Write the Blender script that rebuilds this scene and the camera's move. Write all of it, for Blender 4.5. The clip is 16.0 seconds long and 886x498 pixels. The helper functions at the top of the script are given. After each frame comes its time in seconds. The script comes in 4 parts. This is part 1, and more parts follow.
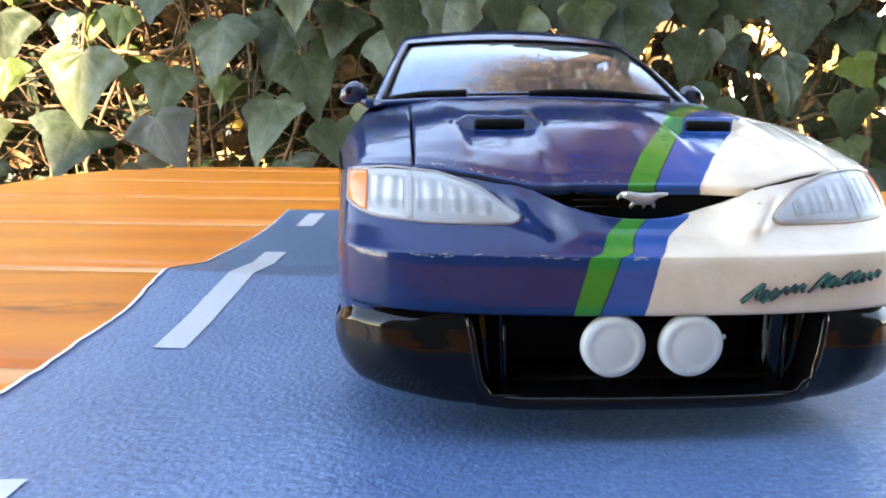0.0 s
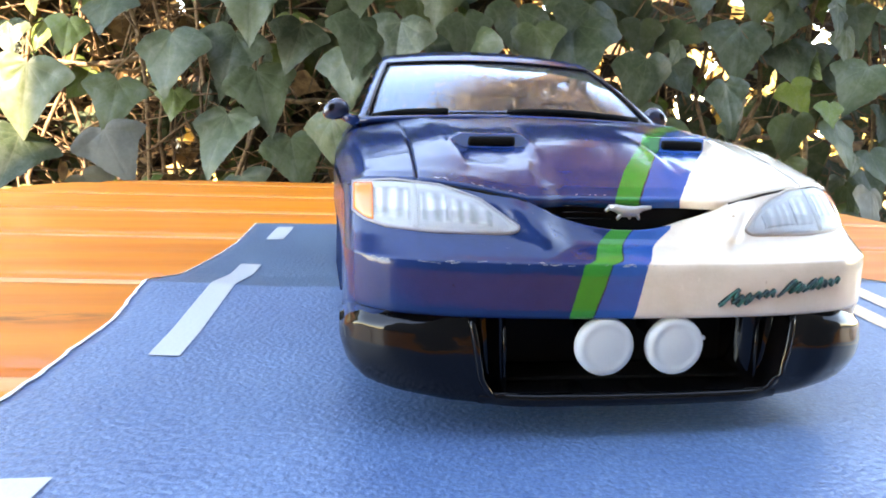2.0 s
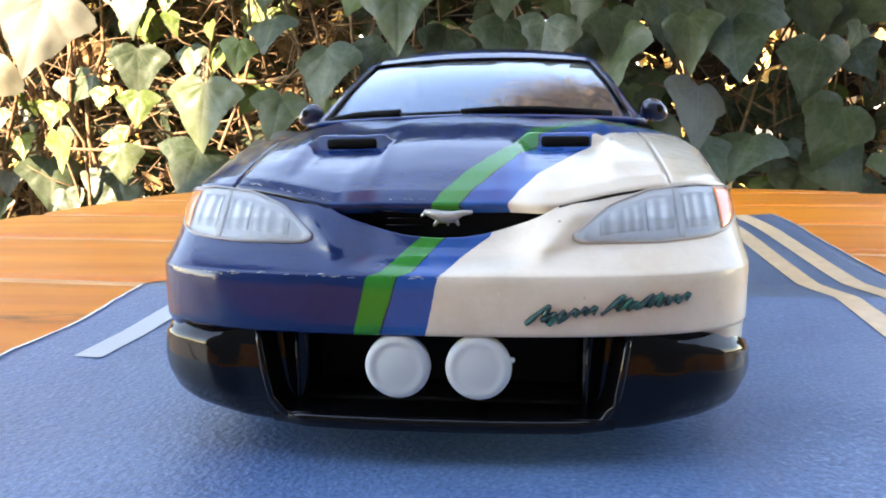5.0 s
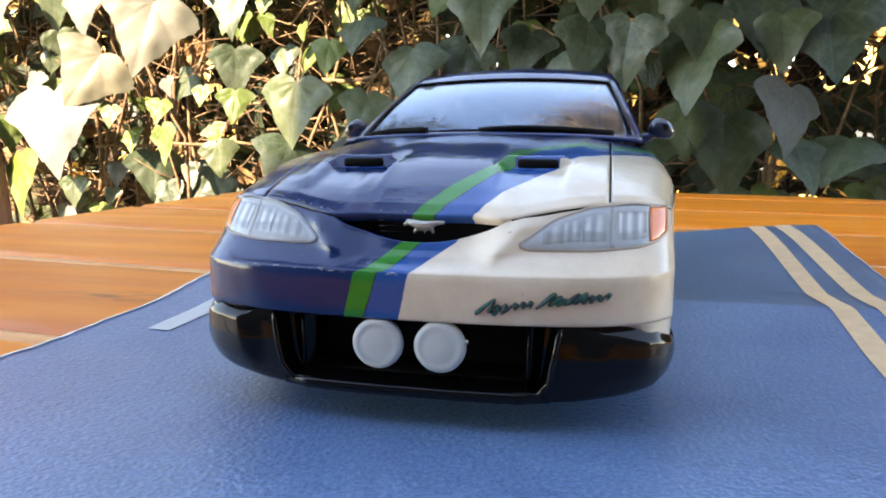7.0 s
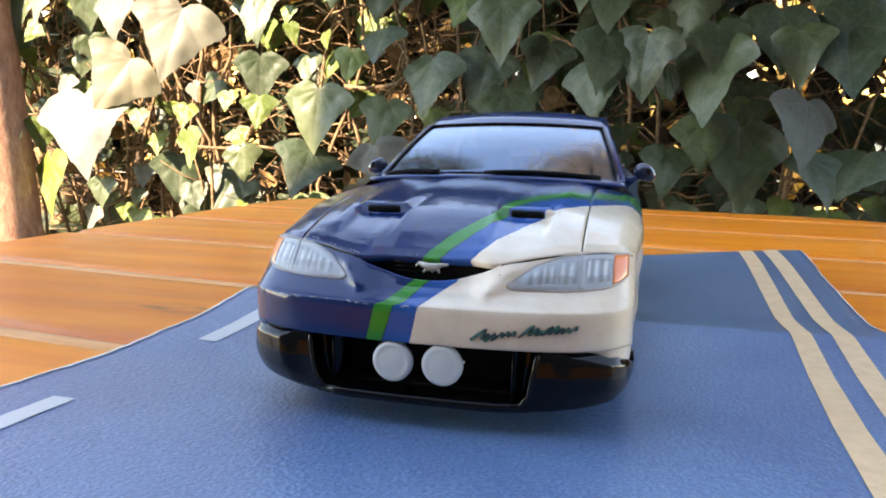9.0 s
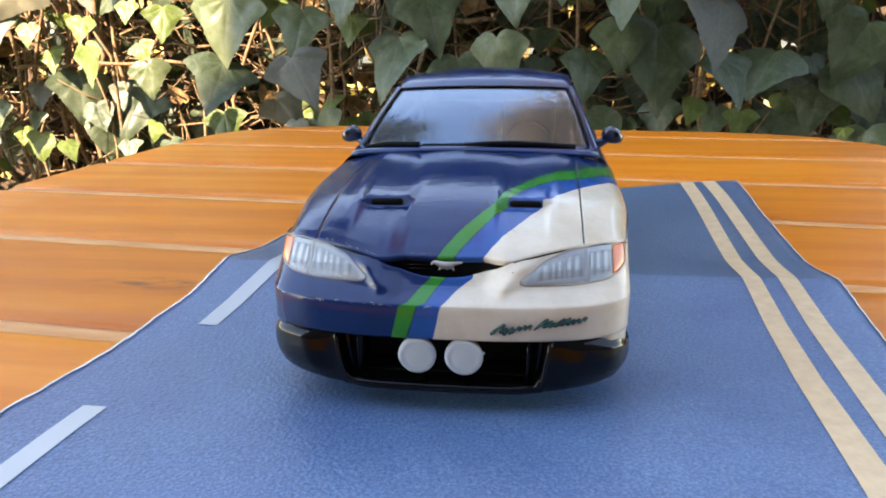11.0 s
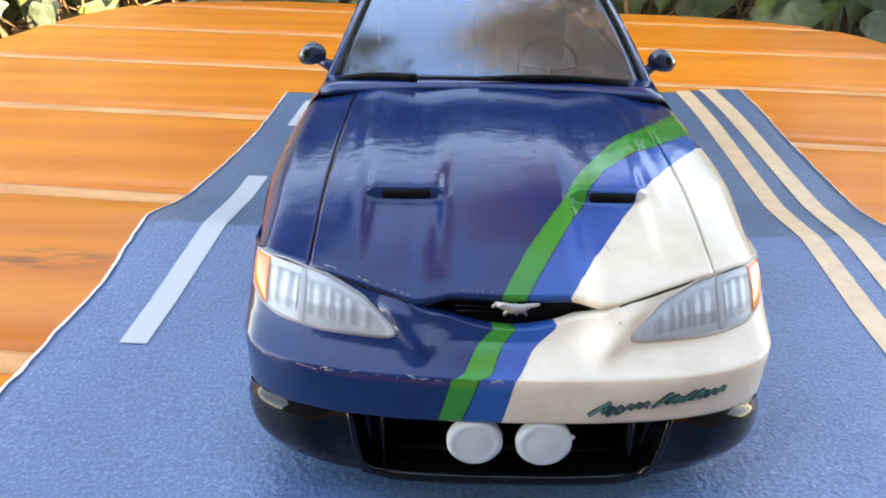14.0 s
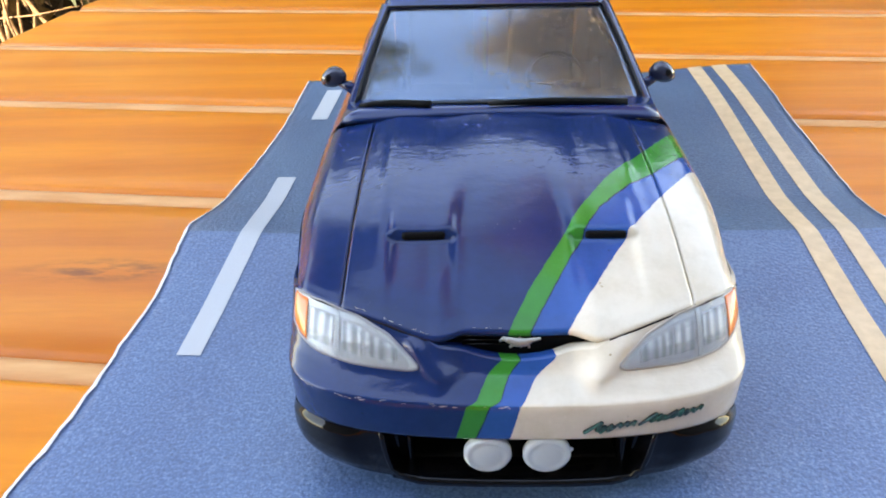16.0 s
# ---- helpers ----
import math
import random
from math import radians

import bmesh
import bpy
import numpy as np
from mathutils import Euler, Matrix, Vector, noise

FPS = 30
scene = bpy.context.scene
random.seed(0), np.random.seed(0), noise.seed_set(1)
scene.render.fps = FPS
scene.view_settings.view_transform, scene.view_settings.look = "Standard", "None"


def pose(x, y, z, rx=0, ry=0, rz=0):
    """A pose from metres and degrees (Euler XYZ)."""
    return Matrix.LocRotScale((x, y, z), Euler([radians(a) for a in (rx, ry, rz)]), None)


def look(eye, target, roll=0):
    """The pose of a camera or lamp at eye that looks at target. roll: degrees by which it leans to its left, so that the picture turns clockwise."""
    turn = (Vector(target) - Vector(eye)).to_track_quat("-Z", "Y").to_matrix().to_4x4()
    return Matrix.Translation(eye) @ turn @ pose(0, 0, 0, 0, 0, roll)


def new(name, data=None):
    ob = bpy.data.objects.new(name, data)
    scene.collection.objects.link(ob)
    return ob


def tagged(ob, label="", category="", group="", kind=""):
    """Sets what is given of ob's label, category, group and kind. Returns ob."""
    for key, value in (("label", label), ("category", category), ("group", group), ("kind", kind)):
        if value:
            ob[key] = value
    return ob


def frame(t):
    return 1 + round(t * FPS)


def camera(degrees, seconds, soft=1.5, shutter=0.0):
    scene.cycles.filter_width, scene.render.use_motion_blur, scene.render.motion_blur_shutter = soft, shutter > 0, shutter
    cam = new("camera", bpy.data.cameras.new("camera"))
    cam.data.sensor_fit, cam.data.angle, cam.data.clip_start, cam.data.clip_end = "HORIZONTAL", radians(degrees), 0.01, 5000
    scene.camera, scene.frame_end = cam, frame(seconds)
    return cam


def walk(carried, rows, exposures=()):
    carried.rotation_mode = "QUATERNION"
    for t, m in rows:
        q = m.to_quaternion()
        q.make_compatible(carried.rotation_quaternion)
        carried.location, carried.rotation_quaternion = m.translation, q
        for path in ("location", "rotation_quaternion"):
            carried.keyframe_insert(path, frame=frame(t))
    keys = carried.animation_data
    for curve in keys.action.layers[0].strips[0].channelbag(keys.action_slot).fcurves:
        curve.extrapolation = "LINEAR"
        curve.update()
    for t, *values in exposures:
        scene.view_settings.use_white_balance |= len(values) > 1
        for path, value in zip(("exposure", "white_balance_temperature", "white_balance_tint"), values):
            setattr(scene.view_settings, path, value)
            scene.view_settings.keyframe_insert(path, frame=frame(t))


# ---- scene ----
cam = camera(63.8, 16.0, 1.9)
PATH = [
    (0, (-0.695, -2.017, 0.925), (-0.57, -0.057, 0.544), 0.6),
    (0.5, (-0.82, -1.988, 0.929), (-0.641, -0.029, 0.567), 0.5),
    (1, (-1.036, -1.948, 0.926), (-0.825, 0.009, 0.57), 1.1),
    (1.5, (-0.905, -2.033, 0.92), (-0.663, -0.077, 0.577), 1.3),
    (2, (-0.862, -2.142, 0.923), (-0.600, -0.188, 0.590), 1.5),
    (2.5, (-0.731, -2.269, 0.942), (-0.504, -0.309, 0.614), 1.4),
    (3, (-0.409, -2.490, 1.025), (-0.318, -0.520, 0.694), 0.7),
    (3.5, (-0.142, -2.765, 1.133), (-0.144, -0.794, 0.799), 0.4),
    (3.7, (-0.261, -2.455, 1.059), (-0.291, -0.482, 0.733), 0.2),
    (6, (0.54, -1.971, 0.913), (0.212, -0.028, 0.575), -0.5),
    (6.5, (0.545, -2.104, 0.952), (0.160, -0.172, 0.611), -0.1),
    (7, (0.631, -2.427, 1.022), (0.193, -0.504, 0.687), -0.1),
    (7.5, (0.730, -2.637, 1.027), (0.251, -0.725, 0.692), 0.2),
    (8, (0.824, -2.957, 1.111), (0.338, -1.044, 0.784), 0.8),
    (8.2, (0.827, -2.95, 1.143), (0.339, -1.038, 0.817), 0.8),
    (10.3, (0.756, -3.088, 1.58), (0.304, -1.172, 1.23), -0.4),
    (10.5, (0.721, -3.109, 1.639), (0.322, -1.191, 1.235), -0.5),
    (10.7, (0.603, -3.129, 1.681), (0.263, -1.221, 1.236), -0.6),
    (11, (0.425, -3.159, 1.745), (0.167, -1.266, 1.154), -0.8),
    (11.5, (0.129, -2.849, 1.835), (0.067, -0.977, 1.135), -0.3),
    (12, (-0.3, -2.576, 1.821), (-0.296, -0.723, 1.07), -1.2),
    (12.5, (-0.52, -2.411, 1.668), (-0.448, -0.583, 0.859), 0.7),
    (13, (-0.515, -2.126, 1.729), (-0.443, -0.326, 0.861), 1.4),
    (13.5, (-0.389, -1.928, 1.771), (-0.358, -0.144, 0.868), 1.4),
    (14, (-0.226, -1.893, 1.878), (-0.221, -0.123, 0.947), 1.2),
    (14.5, (-0.097, -1.813, 2.001), (-0.093, -0.067, 1.025), 0.6),
    (15, (-0.085, -1.834, 2.128), (-0.102, -0.11, 1.115), -0.1),
    (15.5, (-0.06, -2.03, 2.278), (-0.1, -0.332, 1.222), -1.3),
    (16, (-0.184, -2.017, 2.351), (-0.248, -0.326, 1.284), -1.6),
]
EXPOSURES = [(t, stops + 0.24, warm, 17) for t, stops, warm in ((0, 3.5, 9600), (0.5, 3.7, 9600), (1, 3.75, 9600), (2, 3.8, 9600), (3, 3.85, 9600), (3.7, 3.75, 9600), (6, 3.12, 9500), (8, 3.03, 9500), (11, 3.0, 9600), (12.5, 3.1, 9600), (13.2, 3.25, 10000), (14.5, 3.4, 10500), (16, 3.3, 10500))]
SKY, SUN_POWER = 0.15, 2.9
K, LIFT = 0.04, 0.08      # a 1:25 model: one modelling unit is 40 mm; the sheet lies 3 mm over the table
walk(cam, [(t, look((Vector(e) + Vector((0, 0, LIFT))) * K, (Vector(a) + Vector((0, 0, LIFT))) * K, r)) for t, e, a, r in PATH],
     EXPOSURES)

# ---- world and light ----
SUN = Vector((-0.42, -0.70, 0.58)).normalized()
world = bpy.data.worlds.new("world")
scene.world = world
world.use_nodes = True
sky = world.node_tree.nodes.new("ShaderNodeTexSky")
sky.sky_type, sky.sun_disc = "NISHITA", False
sky.sun_elevation, sky.sun_rotation = math.asin(SUN.z), math.atan2(SUN.x, SUN.y)
sky.air_density, sky.dust_density, sky.ozone_density = 1.0, 0.1, 2.4
world.node_tree.links.new(sky.outputs[0], world.node_tree.nodes["Background"].inputs[0])
world.node_tree.nodes["Background"].inputs[1].default_value = SKY
lamp = bpy.data.lights.new("sun", "SUN")
lamp.energy, lamp.angle, lamp.color = SUN_POWER, radians(0.6), (1.0, 0.95, 0.88)
new("sun", lamp).matrix_world = look(SUN * 20, (0, 0, 0))


# ---- materials ----
class Mat:
    """A node material with a Principled shader and short ways to add to it."""
    def __init__(self, name, colour=(0.5, 0.5, 0.5), rough=0.5, metal=0.0, coat=0.0, **more):
        self.m = bpy.data.materials.new(name)
        self.m.use_nodes = True
        self.t = self.m.node_tree
        self.b = self.t.nodes["Principled BSDF"]
        self.set("Base Color", (*colour, 1))
        self.set("Roughness", rough), self.set("Metallic", metal), self.set("Coat Weight", coat), self.set("Coat Roughness", 0.04)
        for k, v in more.items():
            self.set(k.replace("_", " "), v)

    def set(self, k, v):
        self.b.inputs[k].default_value = v

    def node(self, kind, **inputs):
        n = self.t.nodes.new("ShaderNode" + kind)
        for k, v in inputs.items():
            n.inputs[k.replace("_", " ")].default_value = v
        return n

    def link(self, a, b):
        self.t.links.new(a, b)

    def coords(self, scale=(1, 1, 1), kind="Object"):
        c, m = self.node("TexCoord"), self.node("Mapping")
        m.inputs["Scale"].default_value = scale
        self.link(c.outputs[kind], m.inputs[0])
        return m.outputs[0]

    def noise(self, scale, detail=4.0, stretch=(1, 1, 1), rough=0.55, distortion=0.0):
        n = self.node("TexNoise", Scale=scale, Detail=detail, Roughness=rough, Distortion=distortion)
        self.link(self.coords(stretch), n.inputs["Vector"])
        return n.outputs["Fac"]

    def ramp(self, value, stops, constant=False):
        r = self.node("ValToRGB")
        e = r.color_ramp.elements
        while len(e) < len(stops):
            e.new(0.5)
        for q, (p, c) in zip(e, stops):
            q.position, q.color = p, (*c, 1) if len(c) == 3 else c
        if constant:
            r.color_ramp.interpolation = "CONSTANT"
        self.link(value, r.inputs[0])
        return r.outputs[0]

    def mix(self, fac, a, b, mode="MIX"):
        n = self.t.nodes.new("ShaderNodeMix")
        n.data_type, n.blend_type = "RGBA", mode
        for v, i in ((fac, 0), (a, 6), (b, 7)):
            if isinstance(v, (int, float)):
                n.inputs[i].default_value = v
            elif isinstance(v, tuple):
                n.inputs[i].default_value = (*v, 1)
            else:
                self.link(v, n.inputs[i])
        return n.outputs[2]

    def colour(self, socket):
        self.link(socket, self.b.inputs["Base Color"])
        return self

    def rough(self, value, low, high):
        n = self.node("MapRange")
        n.inputs["To Min"].default_value, n.inputs["To Max"].default_value = low, high
        self.link(value, n.inputs[0])
        self.link(n.outputs[0], self.b.inputs["Roughness"])
        return self

    def bump(self, height, strength=0.2, distance=0.001, coat=False):
        n = self.node("Bump", Strength=strength, Distance=distance)
        self.link(height, n.inputs["Height"])
        self.link(n.outputs[0], self.b.inputs["Normal"])
        if coat:
            self.link(n.outputs[0], self.b.inputs["Coat Normal"])
        return self


NAVY, GREEN, BLUE, CREAM = (0.0015, 0.020, 0.094), (0.006, 0.215, 0.026), (0.004, 0.076, 0.29), (0.68, 0.585, 0.465)

# hand-painted body: the stripe's own coordinate runs 0-1 in green, 1-2 in blue, on into cream
paint = Mat("car_paint", NAVY, 0.22, coat=0.36, Coat_IOR=1.5, Specular_IOR_Level=0.22)
at = paint.node("Attribute")
at.attribute_name = "stripe"
wobble = paint.node("Math")
wobble.operation = "MULTIPLY_ADD"
paint.link(paint.noise(500, 2), wobble.inputs[0])
wobble.inputs[1].default_value, wobble.inputs[2].default_value = 0.02, 0.24
scaled = paint.node("Math")
scaled.operation = "MULTIPLY_ADD"
paint.link(at.outputs["Fac"], scaled.inputs[0])
scaled.inputs[1].default_value = 0.25
paint.link(wobble.outputs[0], scaled.inputs[2])
base = paint.ramp(scaled.outputs[0], [(0.0, NAVY), (0.25, GREEN), (0.496, (0.008, 0.02, 0.05)), (0.505, BLUE), (0.75, CREAM)], True)
stain = paint.ramp(paint.noise(90, 6, rough=0.7), [(0.35, (0.80, 0.76, 0.68)), (0.6, (1, 1, 1))])
spots = paint.ramp(paint.noise(420, 3), [(0.24, (0.45, 0.30, 0.18)), (0.27, (1, 1, 1))])
paint.colour(paint.mix(0.8, paint.mix(0.7, base, stain, "MULTIPLY"), spots, "MULTIPLY"))
orange = paint.noise(300, 4, (0.6, 1.0, 1.0), 0.6)
fleck = paint.ramp(paint.noise(1000, 4, rough=0.7), [(0.58, (0, 0, 0)), (0.72, (1, 1, 1))])
patch = paint.ramp(paint.noise(55, 2), [(0.50, (0, 0, 0)), (0.62, (1, 1, 1))])
paint.rough(paint.mix(1.0, fleck, patch, "MULTIPLY"), 0.16, 0.42)
paint.bump(paint.mix(0.22, orange, paint.mix(1.0, fleck, patch, "MULTIPLY"), "ADD"), 0.40, 0.00024, True)

navy = Mat("navy_paint", NAVY, 0.2, coat=0.55, Specular_IOR_Level=0.25)
navy.bump(navy.noise(260, 3), 0.3, 0.0002, True)
black_plastic = Mat("black_plastic", (0.003, 0.003, 0.0035), 0.08, coat=0.0, Specular_IOR_Level=0.25)
black_plastic.bump(black_plastic.noise(200, 3, rough=0.5), 0.22, 0.0004)
matt_black = Mat("matt_black", (0.003, 0.003, 0.003), 0.7, Specular_IOR_Level=0.15)
matt_black.bump(matt_black.noise(700, 3), 0.2, 0.0002)
rubber = Mat("tyre_rubber", (0.012, 0.012, 0.013), 0.7)
rubber.bump(rubber.noise(900, 2), 0.3, 0.0003)
chrome = Mat("chrome", (0.75, 0.76, 0.78), 0.12, 1.0)
chrome.rough(chrome.noise(500, 3), 0.06, 0.25)
silver = Mat("worn_silver_paint", (0.44, 0.43, 0.40), 0.38, 0.6)
silver.bump(silver.noise(1500, 3), 0.6, 0.0003)
fog_white = Mat("white_lamp_paint", (0.48, 0.51, 0.51), 0.55)
fog_white.bump(fog_white.noise(1200, 3), 0.3, 0.0001)
reflector = Mat("lamp_reflector", (0.50, 0.52, 0.53), 0.32, 0.25)
reflector.bump(reflector.noise(900, 3), 0.4, 0.0003)
fluted = Mat("fluted_reflector", (0.6, 0.65, 0.7), 0.3, 0.15)
wave = fluted.node("TexWave", Scale=210.0, Distortion=7.0, Detail=3.0)
fluted.link(fluted.coords((1, 0.15, 0.12)), wave.inputs["Vector"])
rows_of = fluted.node("TexWave", Scale=95.0, Distortion=1.5, Detail=1.0)
rows_of.bands_direction = "Z"
fluted.link(fluted.coords(), rows_of.inputs["Vector"])
cell = fluted.ramp(wave.outputs["Fac"], [(0.1, (0.32, 0.34, 0.35)), (0.6, (0.55, 0.58, 0.59)), (0.95, (0.80, 0.82, 0.82))])
fluted.colour(fluted.mix(0.55, cell, fluted.ramp(rows_of.outputs["Fac"], [(0.15, (0.35, 0.37, 0.4)), (0.5, (1, 1, 1))]), "MULTIPLY"))
fluted.bump(wave.outputs["Fac"], 0.12, 0.0003)
lens = Mat("fluted_clear_lens", (0.84, 0.86, 0.86), 0.16, Transmission_Weight=0.85, IOR=1.25)
flute = lens.node("TexWave", Scale=420.0, Distortion=0.4)
lens.link(lens.coords((1, 0.1, 0.1)), flute.inputs["Vector"])
lens.bump(flute.outputs["Fac"], 0.06, 0.0002)
amber = Mat("amber_lens", (0.85, 0.20, 0.04), 0.2, coat=0.4)
amber.bump(amber.noise(900, 2), 0.3, 0.0002)
# blue specular tint stands for the blue sky the panes mirror
glass = Mat("sky_tinted_glass", (0.42, 0.44, 0.46), 0.025, Transmission_Weight=0.9, IOR=2.3, Specular_Tint=(0.44, 0.69, 1.0, 1.0))
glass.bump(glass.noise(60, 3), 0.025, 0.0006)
cabin = Mat("dark_cabin", (0.020, 0.018, 0.017), 0.6)
cabin.bump(cabin.noise(600, 3), 0.3, 0.0003)
decal = Mat("dark_green_decal", (0.004, 0.045, 0.042), 0.3)
decal.colour(decal.ramp(decal.noise(900, 2), [(0.40, (0.004, 0.035, 0.040)), (0.62, (0.010, 0.14, 0.10))]))
decal.bump(decal.noise(1500, 2), 0.2, 0.00005)

# varnished pine boards
wood = Mat("varnished_pine", (0.5, 0.2, 0.05), 0.2, coat=0.08, Specular_IOR_Level=0.3)
info = wood.node("ObjectInfo")
shift = wood.node("VectorMath")
shift.operation = "MULTIPLY_ADD"
wood.link(info.outputs["Random"], shift.inputs[0])
shift.inputs[1].default_value = (3.1, 5.3, 7.7)
wood.link(wood.coords((0.8, 6.0, 6.0)), shift.inputs[2])
grain = wood.node("TexNoise", Scale=7.0, Detail=7.0, Roughness=0.62, Distortion=0.6)
fine = wood.node("TexNoise", Scale=70.0, Detail=3.0, Roughness=0.6)
ring = wood.node("TexWave", Scale=2.2, Distortion=7.0, Detail=3.0)
ring.inputs["Detail Scale"].default_value = 1.2
ring.bands_direction = "Y"
for n in (grain, fine, ring):
    wood.link(shift.outputs[0], n.inputs["Vector"])
tone = wood.ramp(grain.outputs["Fac"], [(0.25, (0.72, 0.165, 0.004)), (0.5, (0.82, 0.212, 0.007)), (0.75, (0.92, 0.275, 0.016))])
tone = wood.mix(0.16, tone, wood.ramp(ring.outputs["Fac"], [(0.2, (0.84, 0.30, 0.03)), (0.75, (0.46, 0.10, 0.005))]))
tone = wood.mix(0.12, tone, wood.ramp(fine.outputs["Fac"], [(0.4, (0.65, 0.5, 0.4)), (0.6, (1, 1, 1))]), "MULTIPLY")
each = wood.ramp(info.outputs["Random"], [(0.0, (0.86, 0.82, 0.80)), (1.0, (1.1, 1.1, 1.1))])
# a knot with streaks drawn along the grain
away = wood.node("VectorMath")
away.operation = "MULTIPLY_ADD"
wood.link(wood.coords(), away.inputs[0])
away.inputs[1].default_value, away.inputs[2].default_value = (1 / 0.026, 1 / 0.0065, 0), (2.42 * K / 0.026, -1.62 * K / 0.0065, 0)
far_off = wood.node("VectorMath")
far_off.operation = "LENGTH"
wood.link(away.outputs[0], far_off.inputs[0])
streak = wood.ramp(wood.noise(190, 5, (0.5, 1.6, 1)), [(0.42, (0, 0, 0)), (0.60, (1, 1, 1))])
knot = wood.mix(1.0, wood.ramp(far_off.outputs["Value"], [(0.15, (0.9, 0.9, 0.9)), (1.0, (0, 0, 0))]), streak, "MULTIPLY")
wood.colour(wood.mix(knot, wood.mix(0.8, tone, each, "MULTIPLY"), (0.16, 0.035, 0.006)))
wood.rough(wood.noise(24, 4, (1, 5, 5)), 0.28, 0.48)
wood.set("Coat Roughness", 0.14)
wood.bump(wood.mix(0.5, grain.outputs["Fac"], fine.outputs["Fac"]), 0.12, 0.0006, True)

# pale colour paints the sky's sheen on the bevelled board joints
bevel_sheen = Mat("bevel_sheen_wood", (0.72, 0.40, 0.22), 0.5, Specular_IOR_Level=0.2)
bevel_sheen.colour(bevel_sheen.ramp(bevel_sheen.noise(40, 4, (1, 6, 6)), [(0.3, (0.66, 0.27, 0.09)), (0.7, (0.84, 0.42, 0.18))]))

# printed card of the road
asphalt = Mat("printed_road_card", (0.06, 0.08, 0.12), 0.3, Specular_IOR_Level=0.8)
speck = asphalt.noise(1700, 3, rough=0.7)
cloud = asphalt.noise(28, 4)
tone = asphalt.ramp(speck, [(0.30, (0.044, 0.086, 0.175)), (0.52, (0.072, 0.157, 0.300)), (0.76, (0.20, 0.30, 0.46))])
# past the fold a darker, greyer tone paints in the card's duller sheen
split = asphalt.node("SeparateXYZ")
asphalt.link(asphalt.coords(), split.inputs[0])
far_dull = asphalt.node("Math")
far_dull.operation = "GREATER_THAN"
asphalt.link(split.outputs["Y"], far_dull.inputs[0])
far_dull.inputs[1].default_value = 0.07 * K
tone = asphalt.mix(far_dull.outputs[0], tone, asphalt.mix(1.0, tone, (0.84, 0.82, 0.72), "MULTIPLY"))
asphalt.colour(asphalt.mix(0.6, tone, asphalt.ramp(cloud, [(0.3, (0.55, 0.60, 0.70)), (0.7, (1.25, 1.2, 1.1))]), "MULTIPLY"))
asphalt.rough(cloud, 0.27, 0.40)
asphalt.bump(asphalt.mix(0.15, asphalt.noise(1150, 2, rough=0.5), asphalt.noise(560, 2)), 0.6, 0.0005)
card_edge = Mat("torn_card_edge", (0.60, 0.59, 0.57), 0.8)
card_edge.bump(card_edge.noise(800, 4), 0.5, 0.0005)
line_white = Mat("printed_white_line", (0.50, 0.52, 0.52), 0.32)
line_white.bump(line_white.noise(1300, 3), 0.3, 0.0002)
line_yellow = Mat("printed_yellow_line", (0.62, 0.50, 0.27), 0.32)
line_yellow.colour(line_yellow.ramp(line_yellow.noise(300, 4), [(0.3, (0.66, 0.43, 0.24)), (0.7, (0.80, 0.55, 0.32))]))
line_yellow.bump(line_yellow.noise(1300, 3), 0.3, 0.0002)

# ivy: leaves carry a vein coordinate (0 at a vein, 1 between)
def leaf_material(name, dark, light, vein, rough):
    m = Mat(name, dark, rough, Specular_IOR_Level=0.38)
    r = m.node("ObjectInfo")
    n = m.noise(45, 5, rough=0.65)
    body = m.mix(n, dark, light)
    body = m.mix(0.75, body, m.ramp(r.outputs["Random"], [(0.0, (0.60, 0.66, 0.66)), (0.5, (0.95, 1.0, 0.9)), (1.0, (1.5, 1.35, 0.9))]), "MULTIPLY")
    a = m.node("Attribute")
    a.attribute_name = "vein"
    v = m.ramp(a.outputs["Fac"], [(0.0, (0.75, 0.75, 0.75)), (0.10, (0.2, 0.2, 0.2)), (0.22, (0, 0, 0))])
    net = m.node("TexVoronoi", Scale=230.0)
    net.feature = "DISTANCE_TO_EDGE"
    m.link(m.coords(), net.inputs["Vector"])
    fine = m.ramp(net.outputs["Distance"], [(0.0, (0.13, 0.13, 0.13)), (0.12, (0, 0, 0))])
    dust = m.ramp(m.noise(70, 7, rough=0.75, distortion=0.8), [(0.46, (0, 0, 0)), (0.70, (0.55, 0.55, 0.55))])
    spots = m.ramp(m.noise(420, 4, rough=0.7), [(0.66, (0, 0, 0)), (0.72, (0.7, 0.7, 0.7))])
    body = m.mix(m.mix(0.5, fine, v, "ADD"), body, vein)
    m.colour(m.mix(spots, m.mix(dust, body, (0.19, 0.20, 0.165)), (0.24, 0.21, 0.13)))
    m.bump(m.mix(0.35, m.mix(0.5, v, n), fine), 0.38, 0.0022)
    m.rough(n, rough - 0.08, rough + 0.12)
    thin = m.node("BsdfTranslucent")
    m.link(m.mix(0.5, body, (0.20, 0.29, 0.05)), thin.inputs[0])
    both = m.node("MixShader", Fac=0.15)
    m.link(m.b.outputs[0], both.inputs[1])
    m.link(thin.outputs[0], both.inputs[2])
    m.link(both.outputs[0], m.t.nodes["Material Output"].inputs[0])
    return m


